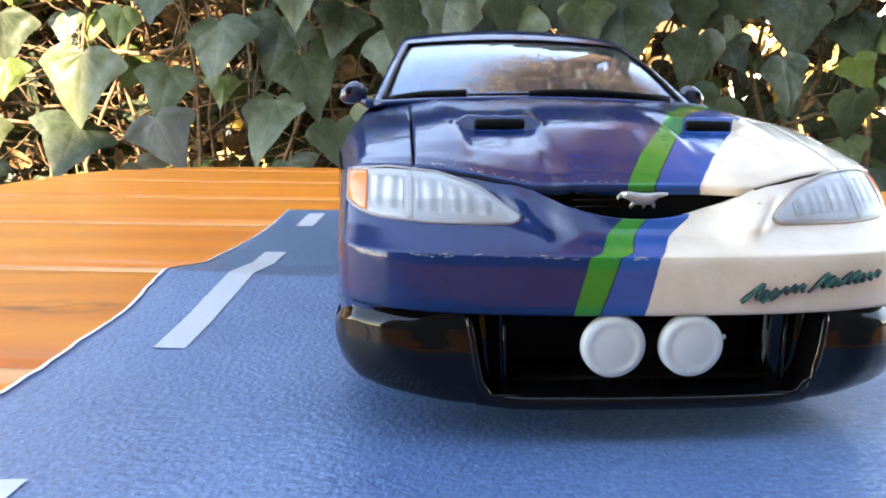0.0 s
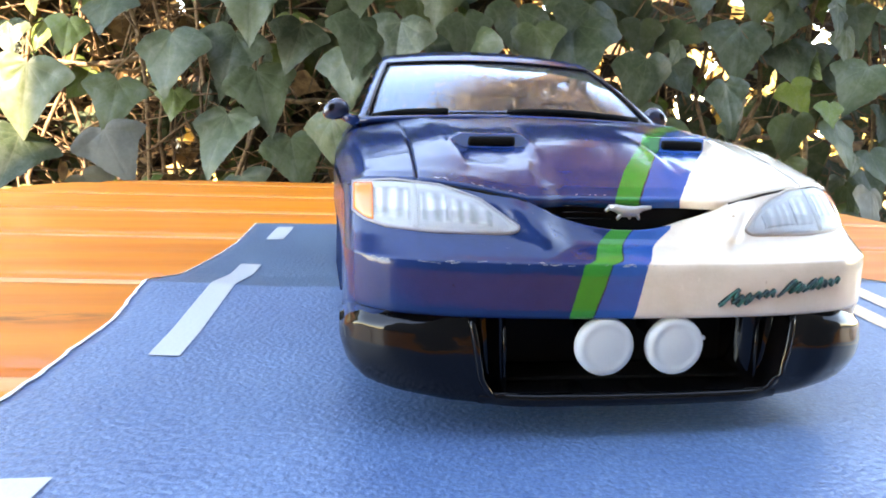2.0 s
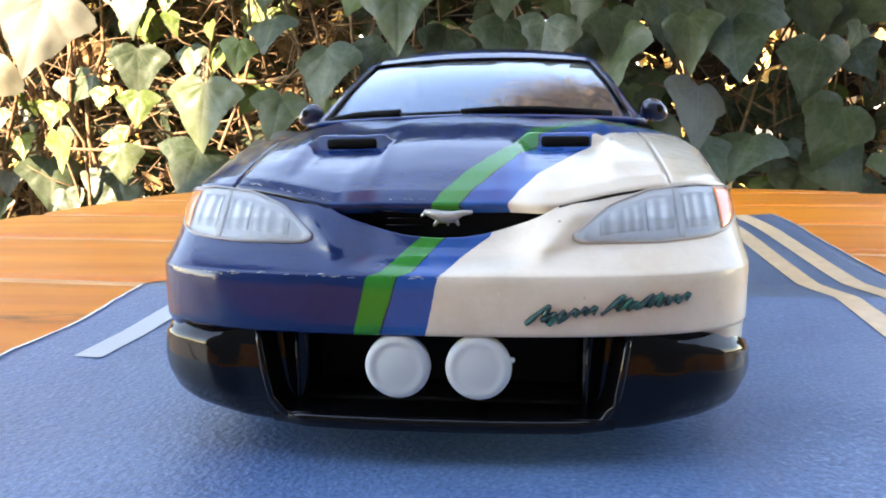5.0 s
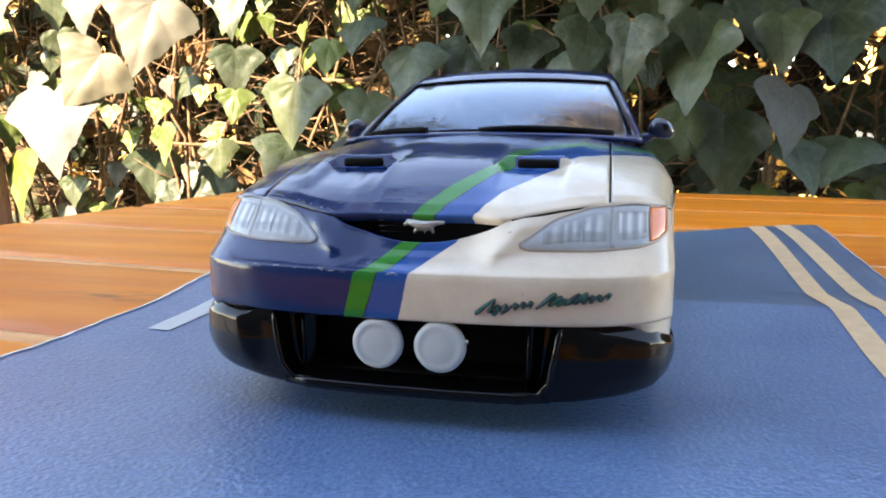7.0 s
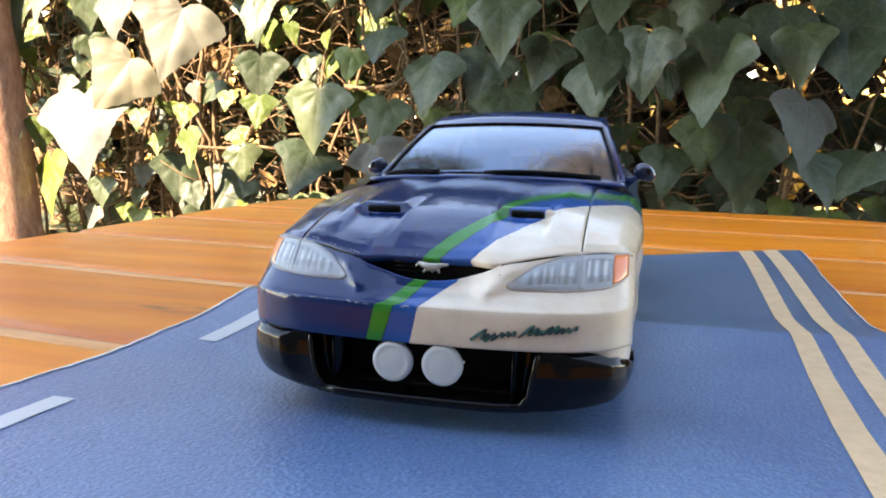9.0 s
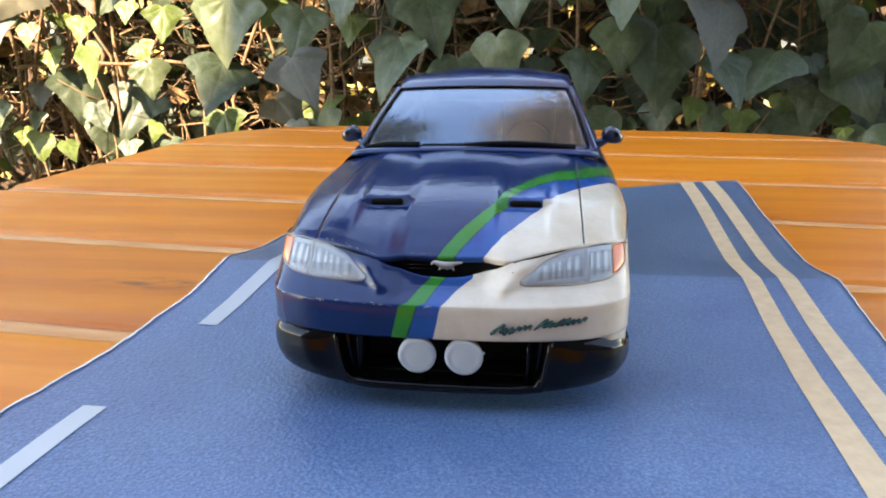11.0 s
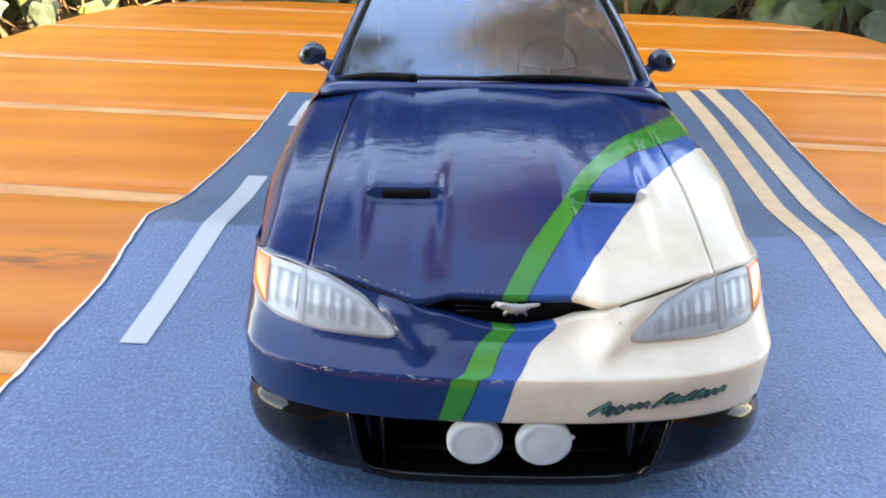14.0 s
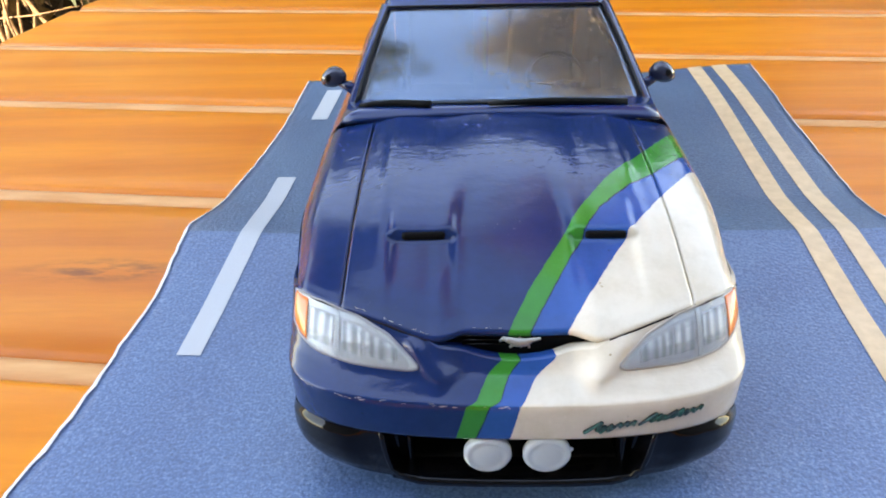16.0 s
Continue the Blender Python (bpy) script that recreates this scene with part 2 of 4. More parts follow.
ivy_dark = leaf_material("ivy_leaf", (0.026, 0.044, 0.022), (0.078, 0.108, 0.060), (0.17, 0.20, 0.12), 0.42)
ivy_young = leaf_material("young_ivy_leaf", (0.065, 0.105, 0.018), (0.14, 0.19, 0.045), (0.26, 0.31, 0.10), 0.45)
# grey dusty leaf, paler than ivy_dark: sun glare is put into its colour
ivy_grey = leaf_material("sunlit_dusty_ivy_leaf", (0.11, 0.11, 0.10), (0.20, 0.195, 0.185), (0.25, 0.25, 0.23), 0.55)
twig = Mat("ivy_stem_bark", (0.17, 0.10, 0.05), 0.8)
twig.colour(twig.ramp(twig.noise(120, 5), [(0.3, (0.10, 0.055, 0.03)), (0.7, (0.30, 0.19, 0.10))]))
twig.bump(twig.noise(300, 4), 0.6, 0.001)
bark = Mat("tree_bark", (0.20, 0.12, 0.08), 0.85)
bark.colour(bark.ramp(bark.noise(60, 6, (1, 1, 0.4), 0.7), [(0.3, (0.30, 0.13, 0.08)), (0.7, (0.64, 0.35, 0.24))]))
bark.bump(bark.noise(130, 6, (1, 1, 0.6), 0.7), 1.0, 0.010)
dead_leaf = Mat("dry_leaf_litter", (0.25, 0.14, 0.06), 0.8)
dead_leaf.colour(dead_leaf.ramp(dead_leaf.noise(60, 4), [(0.3, (0.14, 0.07, 0.03)), (0.7, (0.42, 0.26, 0.12))]))
# darker copy of the dry leaf: the hedge's inner shade put into colour
shade_leaf = Mat("shade_brown_leaf", (0.08, 0.045, 0.025), 0.8)
shade_leaf.colour(shade_leaf.ramp(shade_leaf.noise(60, 4), [(0.3, (0.035, 0.022, 0.014)), (0.7, (0.12, 0.07, 0.04))]))
golden = Mat("golden_shrub_leaf", (0.5, 0.36, 0.12), 0.6)
golden.colour(golden.ramp(golden.noise(8, 4), [(0.3, (0.36, 0.30, 0.08)), (0.7, (0.66, 0.44, 0.20))]))
autumn = Mat("autumn_leaf", (0.28, 0.15, 0.05), 0.6)
autumn.colour(autumn.ramp(autumn.noise(6, 4), [(0.3, (0.30, 0.15, 0.06)), (0.7, (0.52, 0.32, 0.14))]))
needle = Mat("evergreen_leaf", (0.035, 0.055, 0.025), 0.6)
needle.colour(needle.ramp(needle.noise(5, 4), [(0.3, (0.02, 0.035, 0.015)), (0.7, (0.07, 0.085, 0.035))]))
soil = Mat("garden_soil", (0.16, 0.12, 0.08), 0.9)
soil.colour(soil.ramp(soil.noise(6, 8, rough=0.7), [(0.3, (0.030, 0.034, 0.016)), (0.7, (0.075, 0.070, 0.040))]))
soil.bump(soil.noise(40, 6), 0.8, 0.01)
plaster = Mat("shade_wall_plaster", (0.42, 0.34, 0.27), 0.85)
plaster.colour(plaster.ramp(plaster.noise(2, 6), [(0.3, (0.055, 0.055, 0.060)), (0.7, (0.10, 0.10, 0.105))]))
plaster.bump(plaster.noise(80, 5), 0.4, 0.004)
wire = Mat("fence_wire", (0.35, 0.34, 0.32), 0.5, 0.8)
wire.rough(wire.noise(100, 3), 0.4, 0.7)


# ---- building helpers ----
ORIGIN = {}


def thing(name, base, label, category, group="", kind=""):
    """An Empty at its base (modelling units) that parents its parts."""
    ob = new(name)
    ob.location = (Vector(base) + Vector((0, 0, LIFT))) * K
    ORIGIN[ob.name] = Vector(base)
    return tagged(ob, label, category, group, kind)


def part(name, bm, material, parent=None, label="", smooth=True, attributes=None):
    """Links a bmesh, in modelling units, as one mesh object under a thing or a part."""
    base = Vector((0, 0, -LIFT))
    if parent is not None:
        base = ORIGIN[parent.name]
    bmesh.ops.recalc_face_normals(bm, faces=bm.faces) if attributes is None else None
    for v in bm.verts:
        v.co = (v.co - base) * K
    mesh = bpy.data.meshes.new(name)
    for f in bm.faces:
        f.smooth = smooth
    bm.to_mesh(mesh)
    bm.free()
    mesh.materials.append(material.m)
    ob = new(name, mesh)
    if parent is not None:
        ob.parent = parent
        ORIGIN[ob.name] = base
    if label:
        ob["label"] = label
    return ob


def grid(rows, attribute="", values=None):
    """A bmesh from rows of points; with values, a float for each point is kept under the attribute's name."""
    bm = bmesh.new()
    lay = bm.verts.layers.float.new(attribute) if attribute else None
    vs = []
    for i, row in enumerate(rows):
        line = []
        for j, p in enumerate(row):
            v = bm.verts.new(p)
            if lay is not None:
                v[lay] = values(p) if callable(values) else values[i][j]
            line.append(v)
        vs.append(line)
    for a, b in zip(vs, vs[1:]):
        for i in range(len(a) - 1):
            try:
                bm.faces.new((a[i], a[i + 1], b[i + 1], b[i]))
            except ValueError:
                pass
    return bm


def thicken(bm, depth):
    """Gives an open sheet a thickness along its normals."""
    bmesh.ops.recalc_face_normals(bm, faces=bm.faces)
    bmesh.ops.solidify(bm, geom=bm.faces[:], thickness=depth)
    return bm


def box(cx, cy, cz, sx, sy, sz, bevel=0.0, turn=None):
    bm = bmesh.new()
    bmesh.ops.create_cube(bm, size=1.0)
    for v in bm.verts:
        v.co = Vector((v.co.x * sx, v.co.y * sy, v.co.z * sz))
    if bevel:
        bmesh.ops.bevel(bm, geom=bm.edges[:], offset=bevel, segments=3, profile=0.6, affect="EDGES")
    m = Matrix.Translation((cx, cy, cz)) @ (turn or Matrix())
    bm.transform(m)
    return bm


def tube(points, radii, sides=8, bm=None):
    """A round bar through the points, with a radius at each."""
    bm = bm or bmesh.new()
    pts = [Vector(p) for p in points]
    rings = []
    for i, p in enumerate(pts):
        d = (pts[min(i + 1, len(pts) - 1)] - pts[max(i - 1, 0)]).normalized()
        a = d.orthogonal().normalized() if abs(d.z) > 0.9 else d.cross(Vector((0, 0, 1))).normalized()
        b = d.cross(a)
        r = radii if isinstance(radii, (int, float)) else radii[i]
        rings.append([bm.verts.new(p + (a * math.cos(q) + b * math.sin(q)) * r) for q in (2 * math.pi * k / sides for k in range(sides))])
    for u, v in zip(rings, rings[1:]):
        for k in range(sides):
            bm.faces.new((u[k], u[(k + 1) % sides], v[(k + 1) % sides], v[k]))
    bm.faces.new(rings[0][::-1])
    bm.faces.new(rings[-1])
    return bm


def lathe(profile, axis, centre, sides=40):
    """Turns (radius, along) pairs round an axis ('x' or 'y') through the centre."""
    rows = []
    for r, h in profile:
        row = []
        for k in range(sides + 1):
            q = 2 * math.pi * k / sides
            c, s = r * math.cos(q), r * math.sin(q)
            row.append(Vector(centre) + (Vector((h, c, s)) if axis == "x" else Vector((c, h, s))))
        rows.append(row)
    bm = grid(rows)
    bmesh.ops.remove_doubles(bm, verts=bm.verts[:], dist=1e-5)
    return bm


def lerp(x, xs, ys):
    return float(np.interp(x, xs, ys))


def curve(x, xs, ys):
    """Like lerp, but smooth: a monotone cubic through the same stations."""
    if x <= xs[0] or x >= xs[-1]:
        return float(ys[0] if x <= xs[0] else ys[-1])
    n = len(xs)
    d = [(ys[i + 1] - ys[i]) / (xs[i + 1] - xs[i]) for i in range(n - 1)]
    m = [d[0]] + [0.0 if d[i - 1] * d[i] <= 0 else 2 * d[i - 1] * d[i] / (d[i - 1] + d[i]) for i in range(1, n - 1)] + [d[-1]]
    i = max(k for k in range(n - 1) if xs[k] <= x)
    h = xs[i + 1] - xs[i]
    t = (x - xs[i]) / h
    return ((2 * t ** 3 - 3 * t * t + 1) * ys[i] + (t ** 3 - 2 * t * t + t) * h * m[i] + (3 * t * t - 2 * t ** 3) * ys[i + 1] + (t ** 3 - t * t) * h * m[i + 1])


def ease(x):
    x = min(max(x, 0.0), 1.0)
    return x * x * (3 - 2 * x)


# ---- ground, added shade wall, table ----
bm = bmesh.new()
g = -0.75 / K - LIFT
for p in ((-3000, -3000), (3000, -3000), (3000, 3000), (-3000, 3000)):
    bm.verts.new((p[0] * 4, p[1] * 4, g))
bm.faces.new(bm.verts[:])
tagged(part("ground", bm, soil, smooth=False), "dark mossy garden soil under the table and hedge", "ground", kind="structure")
# unseen wall added behind the camera; it keeps sun and low sky off
wall_x0 = -2.3
bm = box((wall_x0 + 9) / 2 / K, -1.65 / K, 1.4 / K, (9 - wall_x0) / K, 0.3 / K, 4.4 / K)
tagged(part("wall_south", bm, plaster, smooth=False), "unseen dark wall added behind the camera to shade the table", "wall", kind="structure")

TURN = math.atan(-0.0996)
PITCH, JOINT, MID = 1.845 * math.cos(TURN), 0.484 * math.cos(TURN), -0.75
TOP = -LIFT


def half_width(v):
    """Half the table's width at v along it; the corners are rounded."""
    c = 7.0 if v > 0 else -9.0
    far = 10.5 if v > 0 else -13.0
    q = (v - c) / (far - c)
    return 5.9 if q <= 0 else 5.9 * max(1 - q ** 4, 0.02) ** 0.25


table = thing("garden_table", (0, 0, g), "orange varnished pine garden table of parallel boards with rounded corners", "table")
spin = Matrix.Rotation(TURN, 4, "Z")
for i in range(-7, 6):
    v0, v1 = JOINT + PITCH * i + 0.07, min(JOINT + PITCH * (i + 1) - 0.07, 10.49)
    vs = [v0, v0 + 0.025, v0 + 0.075] + [v0 + 0.075 + (v1 - v0 - 0.15) * k / 10 for k in range(1, 10)] + [v1 - 0.075, v1 - 0.025, v1]
    drop = [0.06, 0.016, 0] + [0] * 9 + [0, 0.016, 0.06]
    rows = []
    for v, d in zip(vs, drop):
        h = half_width(v)
        row = [(MID - h, v, TOP - 0.6), (MID - h, v, TOP - 0.05 - d), (MID - h + 0.05, v, TOP - d)]
        row += [(MID + h * s, v, TOP - d) for s in (-0.8, -0.5, -0.2, 0.1, 0.4, 0.7)]
        row += [(MID + h - 0.05, v, TOP - d), (MID + h, v, TOP - 0.05 - d), (MID + h, v, TOP - 0.6)]
        rows.append(row)
    rows = [[(p[0], p[1], TOP - 0.6) for p in rows[0]]] + rows + [[(p[0], p[1], TOP - 0.6) for p in rows[-1]]]
    bm = grid(rows)
    bmesh.ops.remove_doubles(bm, verts=bm.verts[:], dist=1e-5)
    bm.transform(spin)
    part("board", bm, wood, table)
    h = half_width(v1) - 0.1
    bm = grid([[(MID + h * s, v1 + 0.07 + w, TOP - z) for s in np.linspace(-1, 1, 9)] for w, z in ((-0.082, 0.3), (-0.080, 0.034), (-0.02, 0.018), (0.03, 0.014), (0.080, 0.024), (0.082, 0.3))])
    bm.transform(spin)
    if i < 5:
        part("joint_strip", bm, bevel_sheen, table, "pale strip between boards, the bevels' sky sheen put into colour")
for sx in (-1, 1):
    part("rail", box(MID + sx * 4.6, -1.7, TOP - 1.3, 0.7, 18, 1.38), wood, table)
    for y in (-9.5, 6.2):
        part("leg", box(MID + sx * 4.6, y, (TOP - 1.99 + g) / 2, 1.2, 1.2, TOP - 1.99 - g, 0.1), wood, table)

# ---- the printed road sheet ----
def lift_of(x, y):
    """Height of the card: near edge and far corner curl up, a fold crosses it."""
    z = lerp(y, [-1.35, -0.6, 0.4, 1.1, 1.87, 2.4, 5.2], [0.045, 0.03, -0.020, -0.018, 0.022, -0.036, -0.045])
    z += 0.165 * ease((x - 0.6) / 2.2) * ease((y - 1.9) / 2.6)
    z += 0.03 * ease((abs(x - 0.35) - 1.5) / 0.8) * ease((2.2 - abs(y - 1.6)) / 2.0) * (1 if x < 0 else 0.5)
    z -= 0.012 * ease(1 - abs(x) / 1.0) * ease(1 - abs(y - 2) / 3)
    return z


def edge_left(y):
    x = lerp(y, [-1.4, -0.45, 0.2, 1.2, 1.95, 2.2, 3.0, 3.75, 4.95], [-2.16, -2.09, -2.01, -1.94, -1.99, -1.91, -1.82, -1.77, -1.77])
    return x + 0.012 * noise.noise((y * 7, 3.0, 0)) + 0.006 * noise.noise((y * 31, 7.0, 0))


def edge_right(y):
    x = lerp(y, [-1.4, 0.86, 1.9, 2.1, 2.35, 3.8, 4.95], [2.40, 2.43, 2.53, 2.50, 2.49, 2.50, 2.58])
    return x + 0.010 * noise.noise((y * 6, 13.0, 0)) + 0.005 * noise.noise((y * 33, 17.0, 0))


def road_y(x, v):
    """Rows of the sheet: v from the near edge (0) to the far edge (1)."""
    near, far = -1.34, lerp(x, [-1.8, 1.2, 2.6], [5.02, 4.93, 4.86])
    return near + (far - near) * v


sheet = thing("road_sheet", (0, 1.8, TOP), "blue-grey printed card road with torn white edges, curling on the table", "road sheet")
rows = []
vs = sorted(set([k / 90 for k in range(91)] + [(1.84 + 1.34) / 6.3, (1.90 + 1.34) / 6.3]))
for v in vs:
    y0 = road_y(0, v)
    a, b = edge_left(y0), edge_right(y0)
    rows.append([(x, road_y(x, v), lift_of(x, road_y(x, v))) for x in (a + (b - a) * k / 60 for k in range(61))])
down = Vector((0, 0, -0.012))
card = [[Vector(r[0]) + down] + r + [Vector(r[-1]) + down] for r in rows]
card = [[Vector(p) + down for p in card[0]]] + card + [[Vector(p) + down for p in card[-1]]]
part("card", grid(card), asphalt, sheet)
for name, col, w in (("torn_edge", 0, 1), ("torn_edge", -1, -1)):
    strip = []
    for i, row in enumerate(rows):
        p = Vector(row[col])
        wide = 0.008 + 0.016 * abs(noise.noise((p.y * 5, 1.0 * w, 0))) + 0.012 * abs(noise.noise((p.y * 23, 4.0, 0)))
        wide *= (1.0 if p.y < 1.9 else 0.35) if col == 0 else 0.25
        strip.append([p + Vector((-0.006 * w, 0, -0.014)), p + Vector((-0.006 * w, 0, 0.004)), p + Vector((wide * w, 0, 0.005))])
    part(name, grid(strip), card_edge, sheet, "ragged white torn edge")


def marking(name, material, sides, y0, y1, label, steps=40):
    """A printed line between two edge functions of y, lying on the card."""
    line = []
    for k in range(steps + 1):
        y = y0 + (y1 - y0) * k / steps
        xa, xb = sides(y)
        line.append([(x, y, lift_of(x, y) + 0.005) for x in (xa + (xb - xa) * j / 4 for j in range(5))])
    part(name, grid(line), material, sheet, label)


def dash(y):
    x = lerp(y, [-1.1, -0.35, 0.72, 2.78, 4.7], [-1.765, -1.732, -1.658, -1.595, -1.535])
    return x, x + lerp(y, [-1, 0.7, 2.8, 4.7], [0.125, 0.122, 0.14, 0.15])


def yellow_in(y):
    x = lerp(y, [-1.34, -0.64, 0.56, 1.8, 2.2, 3.66, 4.93], [1.645, 1.695, 1.79, 1.885, 1.895, 1.95, 1.995])
    return x, x + lerp(y, [-1, 1.8, 5], [0.15, 0.125, 0.135])


def yellow_out(y):
    x = lerp(y, [-1.34, -0.5, 0.42, 1.84, 2.36, 3.8, 4.93], [1.87, 1.93, 2.03, 2.13, 2.155, 2.19, 2.22])
    return x, x + lerp(y, [-1, 1.8, 5], [0.15, 0.125, 0.14])


for y0, y1 in ((-1.32, -0.34), (0.72, 2.78), (3.95, 4.72)):
    marking("lane_dash", line_white, dash, y0, y1, "white lane dash")
marking("centre_line", line_yellow, yellow_in, -1.33, 4.885, "pale yellow centre line", 90)
marking("centre_line", line_yellow, yellow_out, -1.33, 4.875, "pale yellow centre line", 90)

# ---- the model car ----
A, YC = 0.885, 0.42                    # half width and depth of the nose's rounded plan


def nose(x):
    q = min(abs(x) / A, 1.0)
    return max(1 - q ** 2.5, 0.0) ** (1 / 5.5)


def rib(x, z):
    """Distance from the raised rib that runs from the bonnet's corner down to the bumper's ridge."""
    pts = [(0.405, 0.75), (0.345, 0.67), (0.268, 0.595), (0.17, 0.560)]
    best = 9.0
    for (ax, az), (bx, bz) in zip(pts, pts[1:]):
        t = min(max(((abs(x) - ax) * (bx - ax) + (z - az) * (bz - az)) / ((bx - ax) ** 2 + (bz - az) ** 2), 0), 1)
        best = min(best, math.hypot(abs(x) - ax - t * (bx - ax), z - az - t * (bz - az)))
    return best


def front(x, z, out=0.0):
    """How far forward the nose's skin lies (y) at a place seen from ahead."""
    d = lerp(z, [0.28, 0.37, 0.40, 0.53, 0.548, 0.562, 0.60, 0.66, 0.72, 0.78], [0.0, 0.008, 0.0, 0.0, 0.006, 0.03, 0.078, 0.122, 0.155, 0.19])
    beak = ease((0.30 - abs(x)) / 0.12) * ease((z - 0.55) / 0.04)
    d += 0.058 * beak
    d -= 0.030 * math.exp(-(rib(x, z) / 0.036) ** 2) * ease((z - 0.548) / 0.07) * ease((0.735 - z) / 0.05)
    yf = -0.205 + d - out
    return YC - (YC - yf) * nose(x) + lerp(z, [0.55, 0.76], [0, 0.20]) * x * x


def lip(x):
    """Height of the bonnet's front edge."""
    return curve(abs(x), [0, 0.31, 0.38, 0.5, 0.65, 0.8, A], [0.722, 0.724, 0.735, 0.755, 0.768, 0.764, 0.735])


def top(x, y):
    """Height of bonnet and wings."""
    s = y - front(x, lip(x))
    z = lip(x) + curve(s, [0, 0.02, 0.08, 0.2, 0.45, 0.85, 1.25, 1.6], [0, 0.018, 0.045, 0.098, 0.18, 0.24, 0.265, 0.27]) * (1 - 0.31 * (abs(x) / 0.65) ** (2 if abs(x) < 0.65 else 1.5))
    # power dome lines and scoops
    u = abs(x)
    soft = 0.036 + 0.09 * ease((y - 0.41) / 0.5)
    side = ease((u - 0.25 + soft) / soft) * ease((0.465 + soft - u) / soft)
    if y > 0.41:
        z += side * (0.007 * ease((0.75 - y) / 0.34) + 0.010 * ease((1.35 - y) / 0.94))
    else:
        z -= 0.022 * side * ease((y - 0.02) / 0.38)
        z += 0.004 * math.exp(-((u - lerp(y, [0.1, 0.41], [0.27, 0.235])) / 0.018) ** 2) * ease((y - 0.1) / 0.2)
        z += 0.004 * math.exp(-((u - 0.478) / 0.018) ** 2) * ease((y - 0.1) / 0.2)
    z += 0.006 * math.exp(-((u - 0.53) / 0.03) ** 2) * ease((y - 0.1) / 0.3)
    return z


GL = ([-0.30, -0.05, 0.05, 0.185, 0.30, 0.425, 0.58, 0.684, 0.80, 0.92], [-0.55, -0.035, 0.155, 0.37, 0.58, 0.775, 0.965, 1.11, 1.27, 1.42])
GR = ([-0.30, 0.039, 0.131, 0.255, 0.363, 0.513, 0.643, 0.82, 0.92], [-0.70, -0.014, 0.144, 0.366, 0.555, 0.72, 0.85, 1.06, 1.17])
BR = ([-0.30, 0.166, 0.30, 0.43, 0.525, 0.635, 0.81, 0.92], [-0.75, -0.02, 0.17, 0.375, 0.50, 0.66, 0.90, 1.03])


def band(v, a, b, c):
    if v < b:
        return (v - a) / (b - a)
    return 1 + (v - b) / (c - b)


def stripe_top(p):
    x, y = p[0], p[1]
    return band(-y, -lerp(x, *GL), -lerp(x, *GR), -lerp(x, *BR))


def stripe_nose(p):
    x, z = p[0], p[2]
    zs = [0.39, 0.546, 0.556, 0.63, 0.72]
    return band(x, lerp(z, zs, [-0.225, -0.187, -0.150, -0.058, -0.04]), lerp(z, zs, [-0.155, -0.105, -0.066, 0.012, 0.04]),
                lerp(z, zs, [-0.032, 0.004, 0.02, 0.135, 0.17]))


def stripe_side(p):
    return 4.0 if p[0] > 0 else -3.0


car = thing("model_car", (0, 1.9, 0.0), "glossy navy and cream model coupe with green and blue stripes", "model car")

# plan samples across the nose: even in front, then even round the corners
half = [0.93 * k / 72 for k in range(73)]
p0 = (1 - 0.93 ** 2.5) ** (1 / 5.5)
half += [(1 - (p0 * (1 - k / 16)) ** 5.5) ** (1 / 2.5) for k in range(1, 17)]
XS = [-A * q for q in reversed(half[1:])] + [A * q for q in half]


def corner(x):
    return ease((0.72 - nose(x)) / 0.72)


def mouth(x):
    return lip(x) - 0.002 if abs(x) > 0.335 else 0.628 + 0.094 * (abs(x) / 0.335) ** 2.2


levels = [0, 0.03, 0.08, 0.2, 0.32, 0.40, 0.435, 0.452, 0.46, 0.475, 0.49, 0.51, 0.53, 0.56] + [0.58 + 0.02 * k for k in range(22)]


def skin_rows(out=0.0):
    rows = []
    for v in levels:
        row = []
        for x in XS:
            zb = 0.387 - 0.10 * corner(x)
            if v <= 0.46:
                z = zb + (0.548 - zb) * v / 0.46
            else:
                z = 0.548 + (mouth(x) - 0.548) * (v - 0.46) / 0.54
            row.append((x, front(x, z, out), z))
        rows.append(row)
    return rows


rows = skin_rows()
rows.insert(0, [(p[0] * 0.98, p[1] + 0.05, p[2] + 0.004) for p in rows[0]])
rows.append([(p[0], p[1] + 0.05, p[2] - 0.008) for p in rows[-1]])
bumper = part("bumper", grid(rows, "stripe", stripe_nose), paint, car, "navy and cream front bumper with green and blue stripes", attributes=1)


def wing_edge(y):
    return A + 0.036 * ease((y - 0.32) / 0.5)


def rear_edge(x):
    return 1.475 - 0.02 * (x / 0.65) ** 2


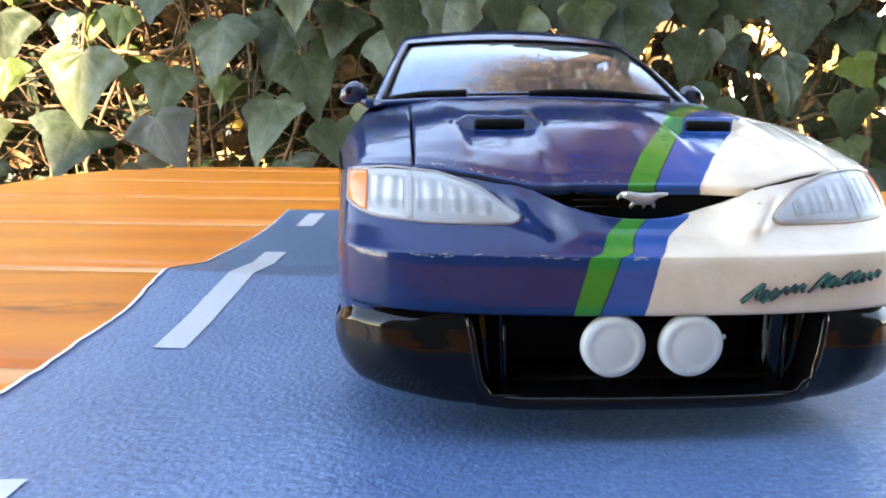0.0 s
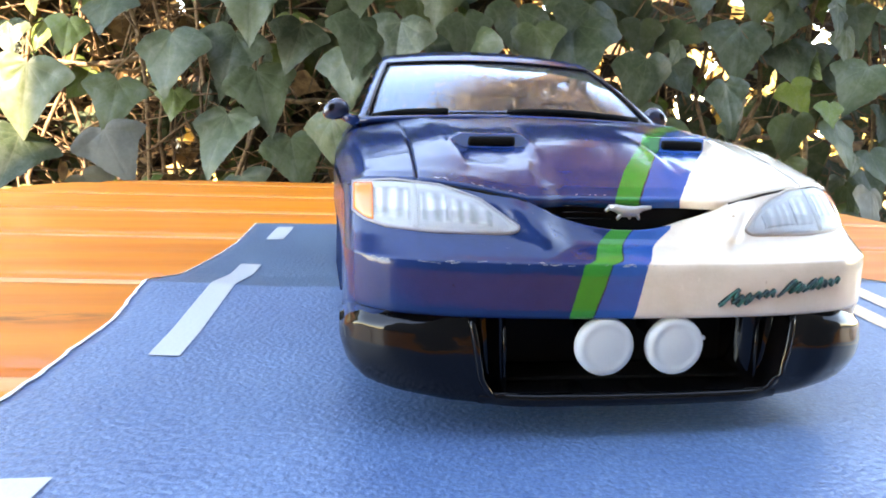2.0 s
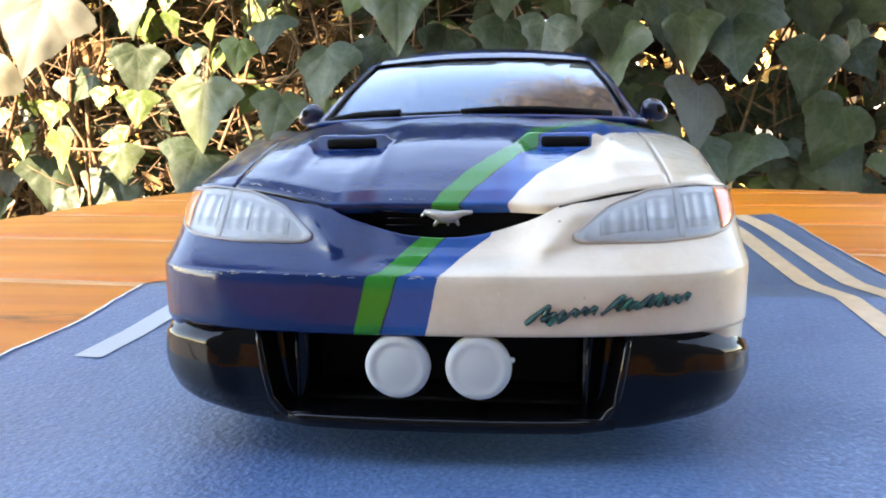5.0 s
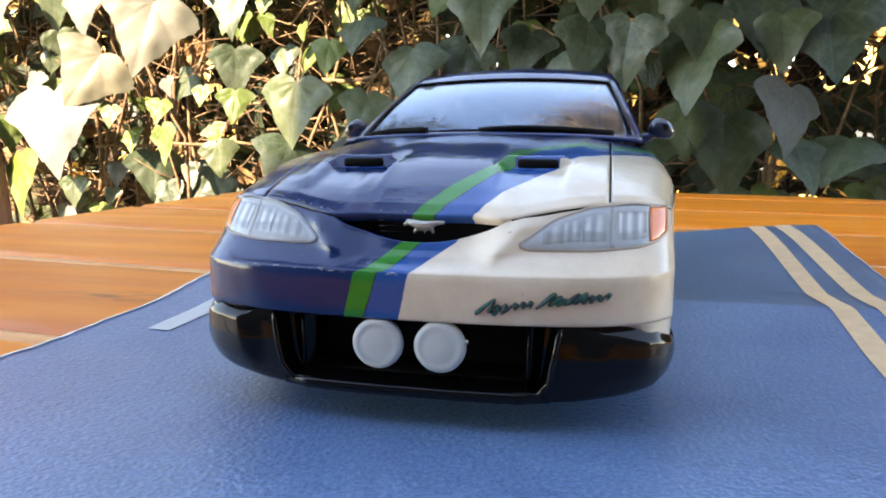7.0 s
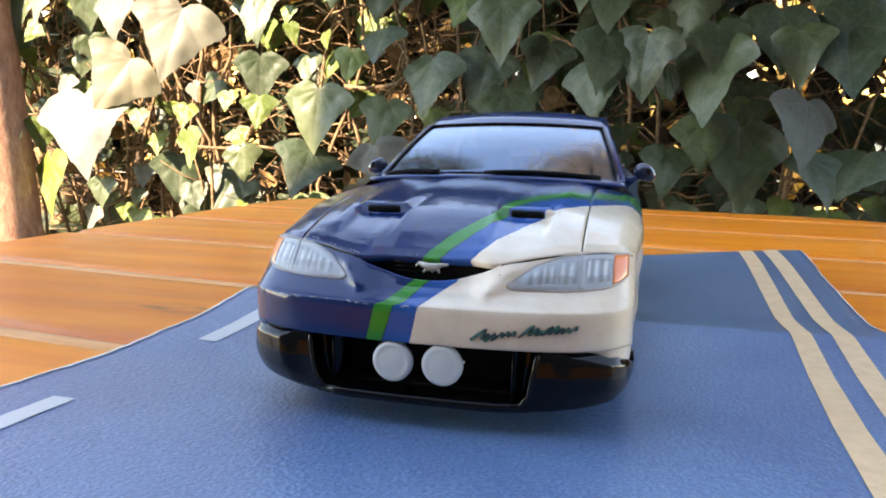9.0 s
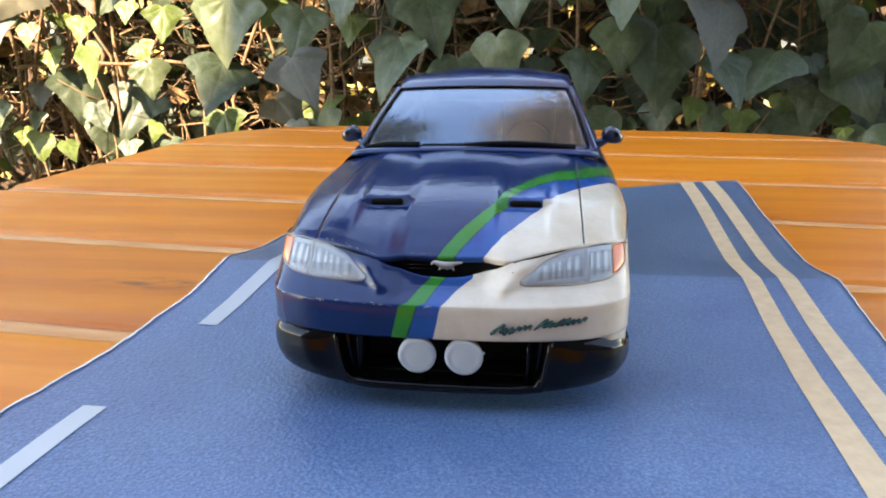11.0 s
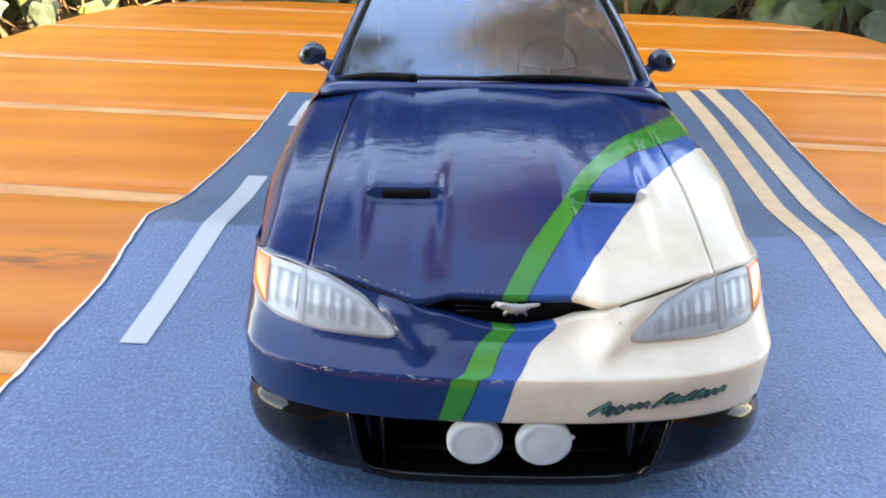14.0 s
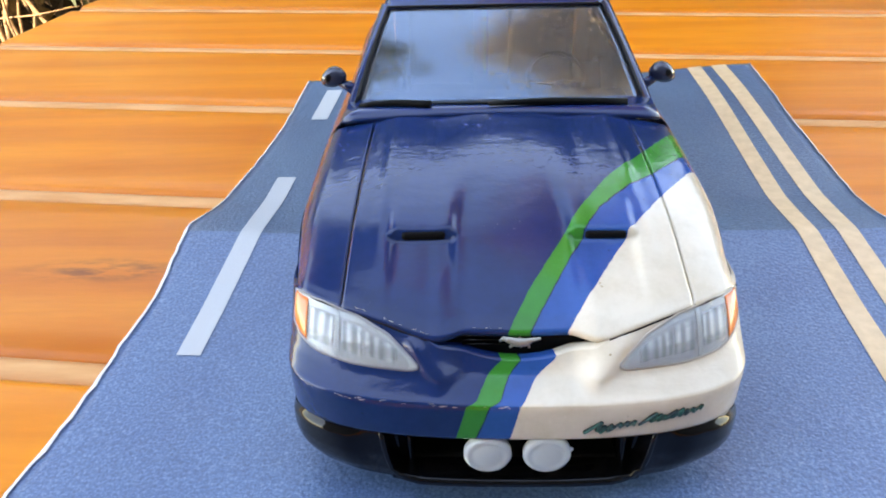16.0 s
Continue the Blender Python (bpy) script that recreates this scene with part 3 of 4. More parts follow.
def sheet_top(x0, x1, nx, label, name):
    rows = []
    ss = [0, 0.004, 0.012] + [0.03 + 0.97 * k / 60 for k in range(61)]
    xs = [x0 + (x1 - x0) * k / nx for k in range(nx + 1)]
    for s in ss:
        row = []
        for x in xs:
            a = front(x, lip(x)) - 0.012
            y = a + (rear_edge(x) - a) * s
            z = top(x, max(y, a + 0.012)) - (0.012 if s == 0 else 0.0)
            row.append((x, y, z))
        rows.append(row)
    # a crisp step where the scoops open
    for x_i, x in enumerate(xs):
        for r in range(len(rows) - 1):
            y, y2 = rows[r][x_i][1], rows[r + 1][x_i][1]
            if y <= 0.41 < y2:
                rows[r][x_i] = (x, 0.4098, top(x, 0.4098))
                rows[r + 1][x_i] = (x, 0.4105, top(x, 0.4105))
    rows.insert(0, [(p[0], p[1] + 0.015, p[2] - 0.02) for p in rows[0]])
    if max(abs(x0), abs(x1)) > 0.7:
        rows = [[(x + math.copysign((wing_edge(y) - A) * ease((abs(x) - 0.66) / 0.225), x), y, z - 0.05 * max(0, (abs(x) - 0.78) / 0.105) ** 3) for x, y, z in r] for r in rows]
    left = [[(xs[0], r[0][1], r[0][2] - 0.03)] + r + [(xs[-1], r[-1][1], r[-1][2] - 0.03)] for r in rows]
    return part(name, grid(left, "stripe", stripe_top), paint, car, label, attributes=1)


hood = sheet_top(-0.646, 0.646, 110, "bonnet with two scoops and a curved stripe", "bonnet")
sheet_top(0.654, A - 0.002, 26, "cream front wing crossed by green and blue stripes", "front_wing")
sheet_top(-A + 0.002, -0.654, 26, "navy front wing", "front_wing")
for sx in (-1, 1):
    x0, x1 = (-0.440, -0.266) if sx < 0 else (0.288, 0.452)
    bm = box((x0 + x1) / 2, 0.426, 0.928, x1 - x0, 0.05, 0.038, 0.016)
    for v in bm.verts:
        v.co.z += top(v.co.x, 0.40) - 0.928 + 0.018
    part("scoop_opening", bm, matt_black, hood, "black bonnet scoop opening")

# mouth and emblem
bm = grid([[(x, 0.03 + 0.10 * x * x, z) for x in np.linspace(-0.40, 0.40, 24)] for z in (0.56, 0.64, 0.735)])
part("grille", bm, matt_black, car, "black grille opening")
for z in (0.655, 0.675, 0.695):
    part("grille_bar", box(-0.12, 0.018, z, 0.16, 0.012, 0.004), black_plastic, car)
emblem = bmesh.new()          # a plain running shape
tube([(-0.075, -0.012, 0.700), (-0.05, -0.018, 0.697), (-0.02, -0.02, 0.690), (0.02, -0.02, 0.690), (0.05, -0.018, 0.698), (0.085, -0.014, 0.700)],
     [0.006, 0.010, 0.014, 0.013, 0.007, 0.004], 8, emblem)
for x, dx in ((-0.025, -0.02), (0.0, 0.004), (0.028, 0.012)):
    tube([(x, -0.018, 0.686), (x + dx * 0.6, -0.018, 0.677), (x + dx, -0.018, 0.671)], [0.008, 0.006, 0.004], 6, emblem)
tube([(-0.07, -0.012, 0.700), (-0.088, -0.012, 0.690)], [0.007, 0.004], 6, emblem)
tube([(0.0, -0.012, 0.68), (0.0, 0.035, 0.685)], 0.006, 6, emblem)
for q in emblem.verts:
    q.co = Vector((0.012 + q.co.x * 0.86, 0.010 + q.co.y, 0.674 + (q.co.z - 0.684) * 1.3))
part("emblem", emblem, silver, car, "worn silver grille emblem")

# headlights: a reflector set in the nose, under a fluted lens
def lamp_edge(u):
    """Bottom and top of the headlight at u from its inner tip (0) to its outer end (1)."""
    x = 0.362 + 0.487 * u
    zb = lerp(u, [0, 0.05, 0.5, 0.8, 0.93, 1], [0.632, 0.621, 0.619, 0.626, 0.640, 0.66])
    zt = lerp(u, [0, 0.08, 0.22, 0.45, 0.75, 1], [0.642, 0.668, 0.715, 0.750, 0.760, 0.745])
    return x, zb, max(zt, zb + 0.004)


for sx in (-1, 1):
    def patch(u0, u1, out, inset=0.0, nu=28, nv=14):
        rows = []
        for i in range(nu + 1):
            x, zb, zt = lamp_edge(u0 + (u1 - u0) * i / nu)
            row = []
            for j in range(nv + 1):
                f = j / nv
                z = zb + (zt - zb) * (inset + (1 - 2 * inset) * f)
                puff = math.sin(math.pi * f) ** 0.5 * min(1, 6 * (u0 + (u1 - u0) * i / nu + 0.02))
                row.append((sx * x, front(x, z) - out * puff - 0.003, z))
            rows.append(row)
        return grid(rows)
    lampside = "hazy clear headlight with fluted lens and silver reflector"
    light = part("headlight", patch(0.0, 1.0, 0.006), reflector, car, lampside)
    part("lens", thicken(patch(0.0, 0.872, 0.022), 0.006), lens, light, "fluted clear lens")
    part("turn_signal", thicken(patch(0.876, 1.0, 0.022, 0.03, 8), 0.006), amber, light, "orange turn signal")
    part("lamp_bowl", thicken(patch(0.15, 0.40, 0.014, 0.20), 0.004), fluted, light, "fluted silver inner lamp")
    part("lamp_bowl", thicken(patch(0.42, 0.58, 0.014, 0.17), 0.004), fluted, light, "fluted silver main lamp")
    part("lamp_bowl", thicken(patch(0.655, 0.85, 0.014, 0.15), 0.004), fluted, light, "fluted silver corner lamp")
    part("divider", thicken(patch(0.60, 0.635, 0.020, 0.02, 4), 0.004), fog_white, light, "white divider")
    rim = bmesh.new()
    edge = [lamp_edge(k / 24) for k in range(25)]
    loop = [(x, zb) for x, zb, zt in edge] + [(x, zt) for x, zb, zt in reversed(edge)]
    tube([(sx * x, front(x, z) - 0.001, z) for x, z in loop + loop[:1]], 0.0055, 6, rim)
    part("seal", rim, Mat("lamp_seal", (0.25, 0.25, 0.27) if sx < 0 else (0.42, 0.36, 0.30), 0.4), light, "grimy seal line")

for sx in (-1, 1):
    gap = [(sx * x, front(x, lip(x)) - 0.0105, lip(x) - 0.0135) for x in np.linspace(0.325, 0.865, 30)]
    part("shut_line", tube(gap, 0.0045, 6), matt_black, bumper, "dark shut line under the bonnet")

# script decal: two joined runs of slanted strokes, dark with a green face
WORDS = [[(0.0, 1.9, 0.25), (0.095, 0.8, 0), (0.155, 0.85, 0.7), (0.225, 0.8, 0), (0.285, 0.85, 0), (0.345, 0.8, 0)],
         [(0.455, 1.9, 0.25), (0.545, 1.3, 0), (0.60, 0.8, 0), (0.665, 1.5, 0), (0.72, 1.5, 0), (0.785, 0.9, 0), (0.84, 0.8, 0), (0.91, 0.8, 0)]]


def script_word(strokes, radius, lift):
    run, thick = [], []
    for u, high, low in strokes:
        for k in range(15):
            q = k / 14
            v = -low + (high + low) * (0.5 - 0.5 * math.cos(q * 2 * math.pi * (0.85 if high > 1.6 else 1.0)))
            x = 0.236 + 0.43 * (u + 0.055 * q * (1.5 if high > 1.6 else 1.15)) + 0.019 * v
            z = 0.430 + 0.050 * (x - 0.236) / 0.43 + 0.0195 * v
            run.append((x, front(x, z) - 0.001 - lift, z))
            thick.append(radius * (0.85 + 0.3 * math.sin(k * 0.7 + u * 9)))
    return tube(run, thick, 6)


for strokes in WORDS:
    word = part("script_word", script_word(strokes, 0.0078, 0.0), matt_black, bumper, "dark slanted script strokes")
    part("script_face", script_word(strokes, 0.0058, 0.004), decal, bumper, "green face of the script strokes")

# chipped paint along the bumper's ridge and the bonnet's front edge
chips = bmesh.new()
chip_rng = random.Random(3)
for k in range(46):
    x = chip_rng.uniform(-0.84, 0.05) if k < 34 else chip_rng.uniform(-0.6, 0.0)
    n, r = chip_rng.uniform(0.004, 0.022), chip_rng.uniform(0.0004, 0.0014)
    if k < 34:
        z = 0.546 + chip_rng.gauss(0, 0.0025)
        run = [(q, front(q, z) - 0.0004, z) for q in (x, x + n / 2, x + n)]
    else:
        run = [(q, front(q, lip(q)) + 0.002, lip(q) + 0.006 + chip_rng.gauss(0, 0.002)) for q in (x, x + n / 2, x + n)]
    tube(run, [r * 0.5, r, r * 0.5], 5, chips)
part("paint_chips", chips, silver, bumper, "pale chips of worn paint along the edges")

# black air dam
dam = part("air_dam", grid([[(x, 0.06, z) for x in np.linspace(-0.47, 0.47, 20)] for z in (0.15, 0.3, 0.42)]), matt_black, car, "black lower air dam")


def pod_y(x, z):
    d = lerp(z, [0.125, 0.15, 0.20, 0.28, 0.36, 0.39], [0.022, 0.002, -0.012, -0.018, -0.006, 0.006])
    return YC - (YC - (-0.205 + d)) * nose(x)


def duct_side(f):
    """Half width of the duct's mouth, from its floor (0) to its top (1)."""
    return 0.462 + 0.045 * f - 0.065 * math.exp(-f / 0.09)


for sx in (-1, 1):
    xs = [x for x in XS if x * sx > 0.455]
    xs = sorted([sx * 0.455] + xs)
    rows = []
    for f in [k / 24 for k in range(25)]:
        row = []
        for x in xs:
            c = corner(x)
            if sx > 0:
                zt = lerp(abs(x), [0.66, 0.72, 0.80, 0.86, 0.882], [0.383, 0.368, 0.348, 0.315, 0.275])
            else:
                zt = lerp(abs(x), [0.70, 0.80, 0.85, 0.882], [0.383, 0.374, 0.345, 0.285])
            zb = lerp(abs(x), [0.45, 0.6, 0.73, 0.81, 0.86, 0.882], [0.108, 0.116, 0.136, 0.156, 0.194, 0.245])
            z = zb + (zt - zb) * f
            inner = duct_side(f)
            u = inner + (abs(x) - 0.455) * (A - inner) / (A - 0.455)
            bulge = 0.022 * ease((abs(x) - 0.52) / 0.12) * ease(f / 0.45) * ease((1.0 - f) / 0.16)
            row.append((sx * u * (1.0 + 0.014 * ease((u - 0.55) / 0.25) - 0.006 * c + 0.1 * bulge), pod_y(u, 0.125 + 0.265 * f) + 0.026 - bulge, z))
        rows.append(row)
    fin = []
    for f in [k / 8 for k in range(9)]:
        fin.append([(x * (0.998 - 0.018 * corner(x) * (1 - f)), pod_y(x, 0.36) + 0.034 - 0.020 * f + 0.06 * ease((0.80 - abs(x)) / 0.15), 0.24 + 0.03 * corner(x) + (0.40 - 0.24 - 0.09 * corner(x)) * f) for x in xs if abs(x) > 0.60])
    part("bumper_corner", grid(fin, "stripe", [[2.5 if sx > 0 else -0.5] * len(r) for r in fin]), paint, car, "cream lower bumper corner" if sx > 0 else "navy lower bumper corner", attributes=1)
    rows.insert(0, [(p[0] * 0.94, p[1] + 0.12, p[2] + 0.01) for p in rows[0]])
    part("dam_corner", grid(rows), black_plastic, dam, "shiny black dam corner")
    # beside the duct a hollow flute runs between the outer rim and an inner ridge
    wall = []
    for k in range(21):
        f = k / 20
        z = 0.125 + 0.262 * f
        a = Vector((duct_side(f), pod_y(duct_side(f), z) + 0.028, z))
        b = Vector((0.398 + 0.006 * f, -0.135, 0.150 + 0.237 * f))
        flute = [a + (b - a) * q + Vector((0.012, 0.055, 0.012 * (1 - f))) * math.sin(math.pi * q) for q in (j / 8 for j in range(9))]
        wall.append([(sx * p.x, p.y, p.z) for p in flute + [Vector((0.390, 0.06, b.z))]])
    part("duct_wall", grid(wall), black_plastic, dam, "glossy hollow side of the duct")
    edge = [(duct_side(f), 0.125 + 0.262 * f) for f in (1, 0.85, 0.7, 0.55, 0.4, 0.28, 0.18, 0.1, 0.05)] + [(0.41, 0.146), (0.385, 0.148), (0.34, 0.148)]
    part("duct_rim", tube([(sx * x, pod_y(x, z) + 0.020, z) for x, z in edge], [0.011] * 9 + [0.008, 0.006, 0.003], 8), black_plastic, dam)
    part("duct_rib", tube([(sx * 0.404, -0.135, 0.387), (sx * 0.401, -0.14, 0.28), (sx * 0.398, -0.15, 0.152)], 0.006, 8), black_plastic, dam)
xs = np.linspace(-0.475, 0.475, 40)
rows = [[(x, pod_y(x, 0.15) + 0.010 + d + 0.020 * ease((abs(x) - 0.36) / 0.11), z) for x in xs] for d, z in ((0.12, 0.108), (0.02, 0.107), (0.004, 0.112), (-0.004, 0.122), (-0.006, 0.138), (0.0, 0.148), (0.012, 0.152))] + [[(x, 0.07, 0.172) for x in xs]]
part("splitter", grid(rows), black_plastic, dam, "black lower lip")
for x in (-0.109, 0.109):
    fog = part("fog_lamp", lathe([(0.0, -0.0125), (0.045, -0.012), (0.050, -0.0105), (0.064, -0.010), (0.068, -0.0115), (0.082, -0.009), (0.0885, 0.0), (0.0885, 0.02), (0.06, 0.05), (0.0, 0.06)], "y", (x, -0.192, 0.298)),
               fog_white, car, "round white painted fog lamp")
    part("fog_bracket", tube([(x, -0.15, 0.298), (x, 0.06, 0.30)], 0.02, 8), black_plastic, fog)
part("lamp_pin", tube([(0.190, -0.185, 0.318), (0.205, -0.185, 0.322)], [0.010, 0.006], 8), fog_white, car)


# flanks with wheel arches
def flank_x(y, z):
    w = curve(y, [0.42, 0.8, 1.5, 2.6, 3.4, 4.1, 4.40], [A, wing_edge(0.8), wing_edge(1.5), 0.905, 0.92, 0.88, 0.80])
    return w + lerp(z, [0.16, 0.3, 0.5, 0.62, 0.80], [-0.02, 0.0, -0.004, 0.006, 0.0]) * ease((y - 0.3) / 0.3)


def arch(y):
    z = 0.165
    for c in (0.78, 3.38):
        if abs(y - c) < 0.36:
            z = max(z, 0.30 + math.sqrt(0.36 ** 2 - (y - c) ** 2))
    return z


def shoulder(y):
    return top(A - 0.002, y) - 0.05 if y < 1.5 else lerp(y, [1.5, 2.2, 3.4, 4.4], [top(A - 0.002, 1.5) - 0.05, 0.835, 0.86, 0.84])


for sx in (-1, 1):
    rows = []
    ys = sorted(set([YC + (4.40 - YC) * k / 120 for k in range(121)] + [c + s * 0.3599 for c in (0.78, 3.38) for s in (-1, 1)]))
    for y in ys:
        zt, zb = shoulder(y), max(arch(y), lerp(y, [0.42, 0.5], [0.287, 0.165]))
        row = [(sx * flank_x(y, zb + (zt - zb) * f), y, zb + (zt - zb) * f) for f in (k / 14 for k in range(15))]
        rows.append([(row[0][0] * 0.9, y, row[0][2])] + row)
    part("flank", grid(rows, "stripe", stripe_side), paint, car, "cream side panel" if sx > 0 else "navy side panel", attributes=1)
    # belt between flank and windows
    rows = []
    for y in np.linspace(1.47, 4.40, 50):
        inner = lerp(y, [1.47, 1.7, 3.3, 4.4], [0.80, 0.775, 0.74, 0.70])
        zi = lerp(y, [1.47, 1.7, 3.3, 3.9, 4.4], [0.945, 0.965, 1.0, 1.0, 0.97])
        a = (flank_x(y, shoulder(y)), shoulder(y))
        rows.append([(sx * (a[0] + (inner - a[0]) * f), y, a[1] + (zi - a[1]) * math.sin(f * math.pi / 2)) for f in (k / 8 for k in range(9))])
    part("door_belt", grid(rows, "stripe", lambda p: -2.0), paint, car, attributes=1)

# cowl, screen, roof
part("cowl", thicken(grid([[(x, 1.44 + 0.14 * f + 0.10 * f * (x / 0.8) ** 2, 0.972 - 0.03 * (x / 0.8) ** 2 + 0.022 * f) for x in np.linspace(-0.81, 0.81, 24)] for f in (0, 0.5, 1)]), -0.02),
     navy, car, "navy cowl panel")


def screen(s, h, out=0.0):
    """The windscreen: s across from -1 to 1, h up from the cowl (0) to the roof (1)."""
    b = Vector((0.775 * s, 1.540 + 0.10 * s * s, 0.994 - 0.028 * s * s))
    t = Vector((0.640 * s, 2.27 + 0.09 * s * s, 1.314 - 0.012 * s * s))
    p = b + (t - b) * h
    bow = 0.028 * math.sin(math.pi * h) * (1 - 0.3 * s * s) + 0.012 * (1 - s * s)
    return p + Vector((0, -0.35, 0.94)) * (bow + out)


pane = part("windscreen", thicken(grid([[screen(s, h) for s in np.linspace(-1, 1, 32)] for h in np.linspace(0, 1, 20)]), 0.012), glass, car, "clear windscreen with sky blue put into its reflections")
frame_bm = bmesh.new()
side = [screen(-1, h, 0.006) for h in np.linspace(0, 1, 12)]
over = [screen(s, 1, 0.006) for s in np.linspace(-1, 1, 16)]
under = [screen(s, 0, 0.004) for s in np.linspace(1, -1, 16)]
tube(side + over[1:] + [Vector((-p.x, p.y, p.z)) for p in reversed(side)][1:] + under[1:], 0.010, 6, frame_bm)
part("screen_seal", frame_bm, black_plastic, pane, "black screen seal")


def roof_z(x, y):
    return curve(y, [2.27, 2.39, 2.70, 3.1, 3.45, 3.95], [1.312, 1.366, 1.416, 1.412, 1.36, 1.05]) - lerp(y, [2.27, 3.0, 3.9], [0.012, 0.05, 0.02]) * (x / 0.64) ** 2 + 0.014 * (1 - (x / 0.655) ** 2)


rows = [[(x * lerp(y, [2.25, 3.0, 3.5], [1.0, 0.97, 0.90]), y + 0.09 * (x / 0.64) ** 2 * ease((2.85 - y) / 0.5), roof_z(x, y)) for x in np.linspace(-0.655, 0.655, 30)] for y in np.linspace(2.255, 3.45, 26)]
rows = [[(r[0][0] * 1.03, r[0][1], r[0][2] - 0.05)] + r + [(r[-1][0] * 1.03, r[-1][1], r[-1][2] - 0.05)] for r in rows]
part("roof", grid(rows, "stripe", lambda p: -2.0), paint, car, "navy roof", attributes=1)
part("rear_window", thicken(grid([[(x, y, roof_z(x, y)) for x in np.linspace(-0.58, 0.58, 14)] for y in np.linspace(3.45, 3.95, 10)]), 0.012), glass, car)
rows = [[(x, y, 1.03 - 0.05 * (x / 0.7) ** 2 - 0.06 * ((y - 3.9) / 0.5) ** 2) for x in np.linspace(-0.72, 0.72, 16)] for y in np.linspace(3.88, 4.40, 8)]
part("boot_lid", grid(rows, "stripe", lambda p: -2.0), paint, car, attributes=1)
rows = [[(x, 4.40 + 0.03 * math.sin(f * 3.1), 0.18 + 0.79 * f) for x in np.linspace(-0.80, 0.80, 12)] for f in np.linspace(0, 1, 8)]
part("rear_bumper", grid(rows, "stripe", stripe_side), paint, car, attributes=1)
for sx in (-1, 1):
    rows = []
    for h in np.linspace(-0.02, 1.02, 14):
        a = screen(sx, h, 0.012)
        b = Vector((sx * lerp(h, [0, 1], [0.815, 0.682]), lerp(h, [0, 1], [1.70, 2.44]), lerp(h, [0, 1], [0.962, 1.296])))
        rows.append([a + (b - a) * f + Vector((sx * 0.02, 0, 0.012)) * math.sin(math.pi * f) for f in (-0.05, 0.2, 0.5, 0.8, 1.0)])
    part("pillar", grid(rows, "stripe", lambda p: -2.0), paint, car, "navy windscreen pillar", attributes=1)
    rows = []
    for f in np.linspace(0, 1, 14):
        lo = Vector((sx * 0.775, 1.72 + 1.75 * f, 0.968 + 0.03 * f))
        hi = Vector((sx * (0.672 - 0.06 * f), 2.39 + 1.0 * f, 1.290 + 0.04 * math.sin(math.pi * f)))
        rows.append([lo + (hi - lo) * h for h in np.linspace(0, 1, 6)])
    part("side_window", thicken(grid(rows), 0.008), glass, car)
    part("rear_pillar", thicken(grid([[Vector((sx * lerp(h, [0, 1], [0.775, 0.61]), lerp(h, [0, 1], [y0, y1]), lerp(h, [0, 1], [1.0, 1.31]))) for h in (0, 0.5, 1)] for y0, y1 in ((3.42, 3.36), (3.7, 3.45), (3.98, 3.52))]), 0.01), navy, car)
    # mirror: a rounded shell on a stalk with a dark round patch in front
    bm = bmesh.new()
    bmesh.ops.create_uvsphere(bm, u_segments=20, v_segments=14, radius=1.0)
    for v in bm.verts:
        c = v.co
        c.x, c.y, c.z = c.x * 0.068 * (1.1 - 0.2 * c.z), (c.y * 0.055 if c.y < 0 else c.y * 0.03), c.z * 0.060 - 0.012 * c.x * sx
        v.co = Vector((sx * 0.938, 1.965, 1.018)) + c
    mirror = part("door_mirror", bm, Mat("mirror_paint", (0.025, 0.032, 0.060), 0.22, coat=0.6), car, "blue-grey door mirror with a dark round patch")
    bm = bmesh.new()
    bmesh.ops.create_uvsphere(bm, u_segments=12, v_segments=8, radius=1.0)
    for v in bm.verts:
        v.co = Vector((sx * 0.955, 1.922, 1.022)) + Vector((v.co.x * 0.026, v.co.y * 0.012, v.co.z * 0.026))
    part("mirror_patch", bm, matt_black, mirror, "dark round patch")
    part("mirror_arm", tube([(sx * 0.915, 1.97, 0.995), (sx * 0.86, 1.95, 0.965), (sx * 0.80, 1.93, 0.945)], [0.026, 0.028, 0.04], 10), navy, mirror)
    # wipers
    x0, x1 = ((-0.74, -0.36) if sx < 0 else (-0.06, 0.66))
    pts = [screen(x / 0.775, -0.04 + 0.02 * math.sin(math.pi * (x - x0) / (x1 - x0)), 0.030) for x in np.linspace(x0, x1, 8)]
    part("wiper", tube(pts, [0.010, 0.015, 0.017, 0.018, 0.018, 0.018, 0.020, 0.023], 6), matt_black, car, "black wiper blade")

# cabin
# unseen tray added to keep light off the card under the nose
part("shade_tray", box(0, 0.17, 0.155, 0.84, 0.50, 0.03, 0.012), matt_black, car, "added black tray that blocks light under the nose")
part("floor_pan", box(0, 2.35, 0.20, 1.5, 3.9, 0.10, 0.02), matt_black, car)
part("bulkhead", box(0, 1.42, 0.56, 1.6, 0.03, 0.70), cabin, car)
part("dashboard", box(0, 1.78, 0.86, 1.46, 0.34, 0.16, 0.05), cabin, car, "dark dashboard")
wheel = bmesh.new()
ring = [Vector((0.34 + 0.16 * math.cos(q), 2.02 + 0.07 * math.sin(q), 0.96 + 0.13 * math.sin(q))) for q in (2 * math.pi * k / 24 for k in range(25))]
tube(ring, 0.014, 8, wheel)
tube([ring[0], (0.34, 2.0, 0.94), ring[12]], 0.012, 6, wheel)
tube([(0.34, 2.0, 0.94), (0.34, 1.84, 0.88)], 0.02, 8, wheel)
part("steering_wheel", wheel, matt_black, car, "dark steering wheel")
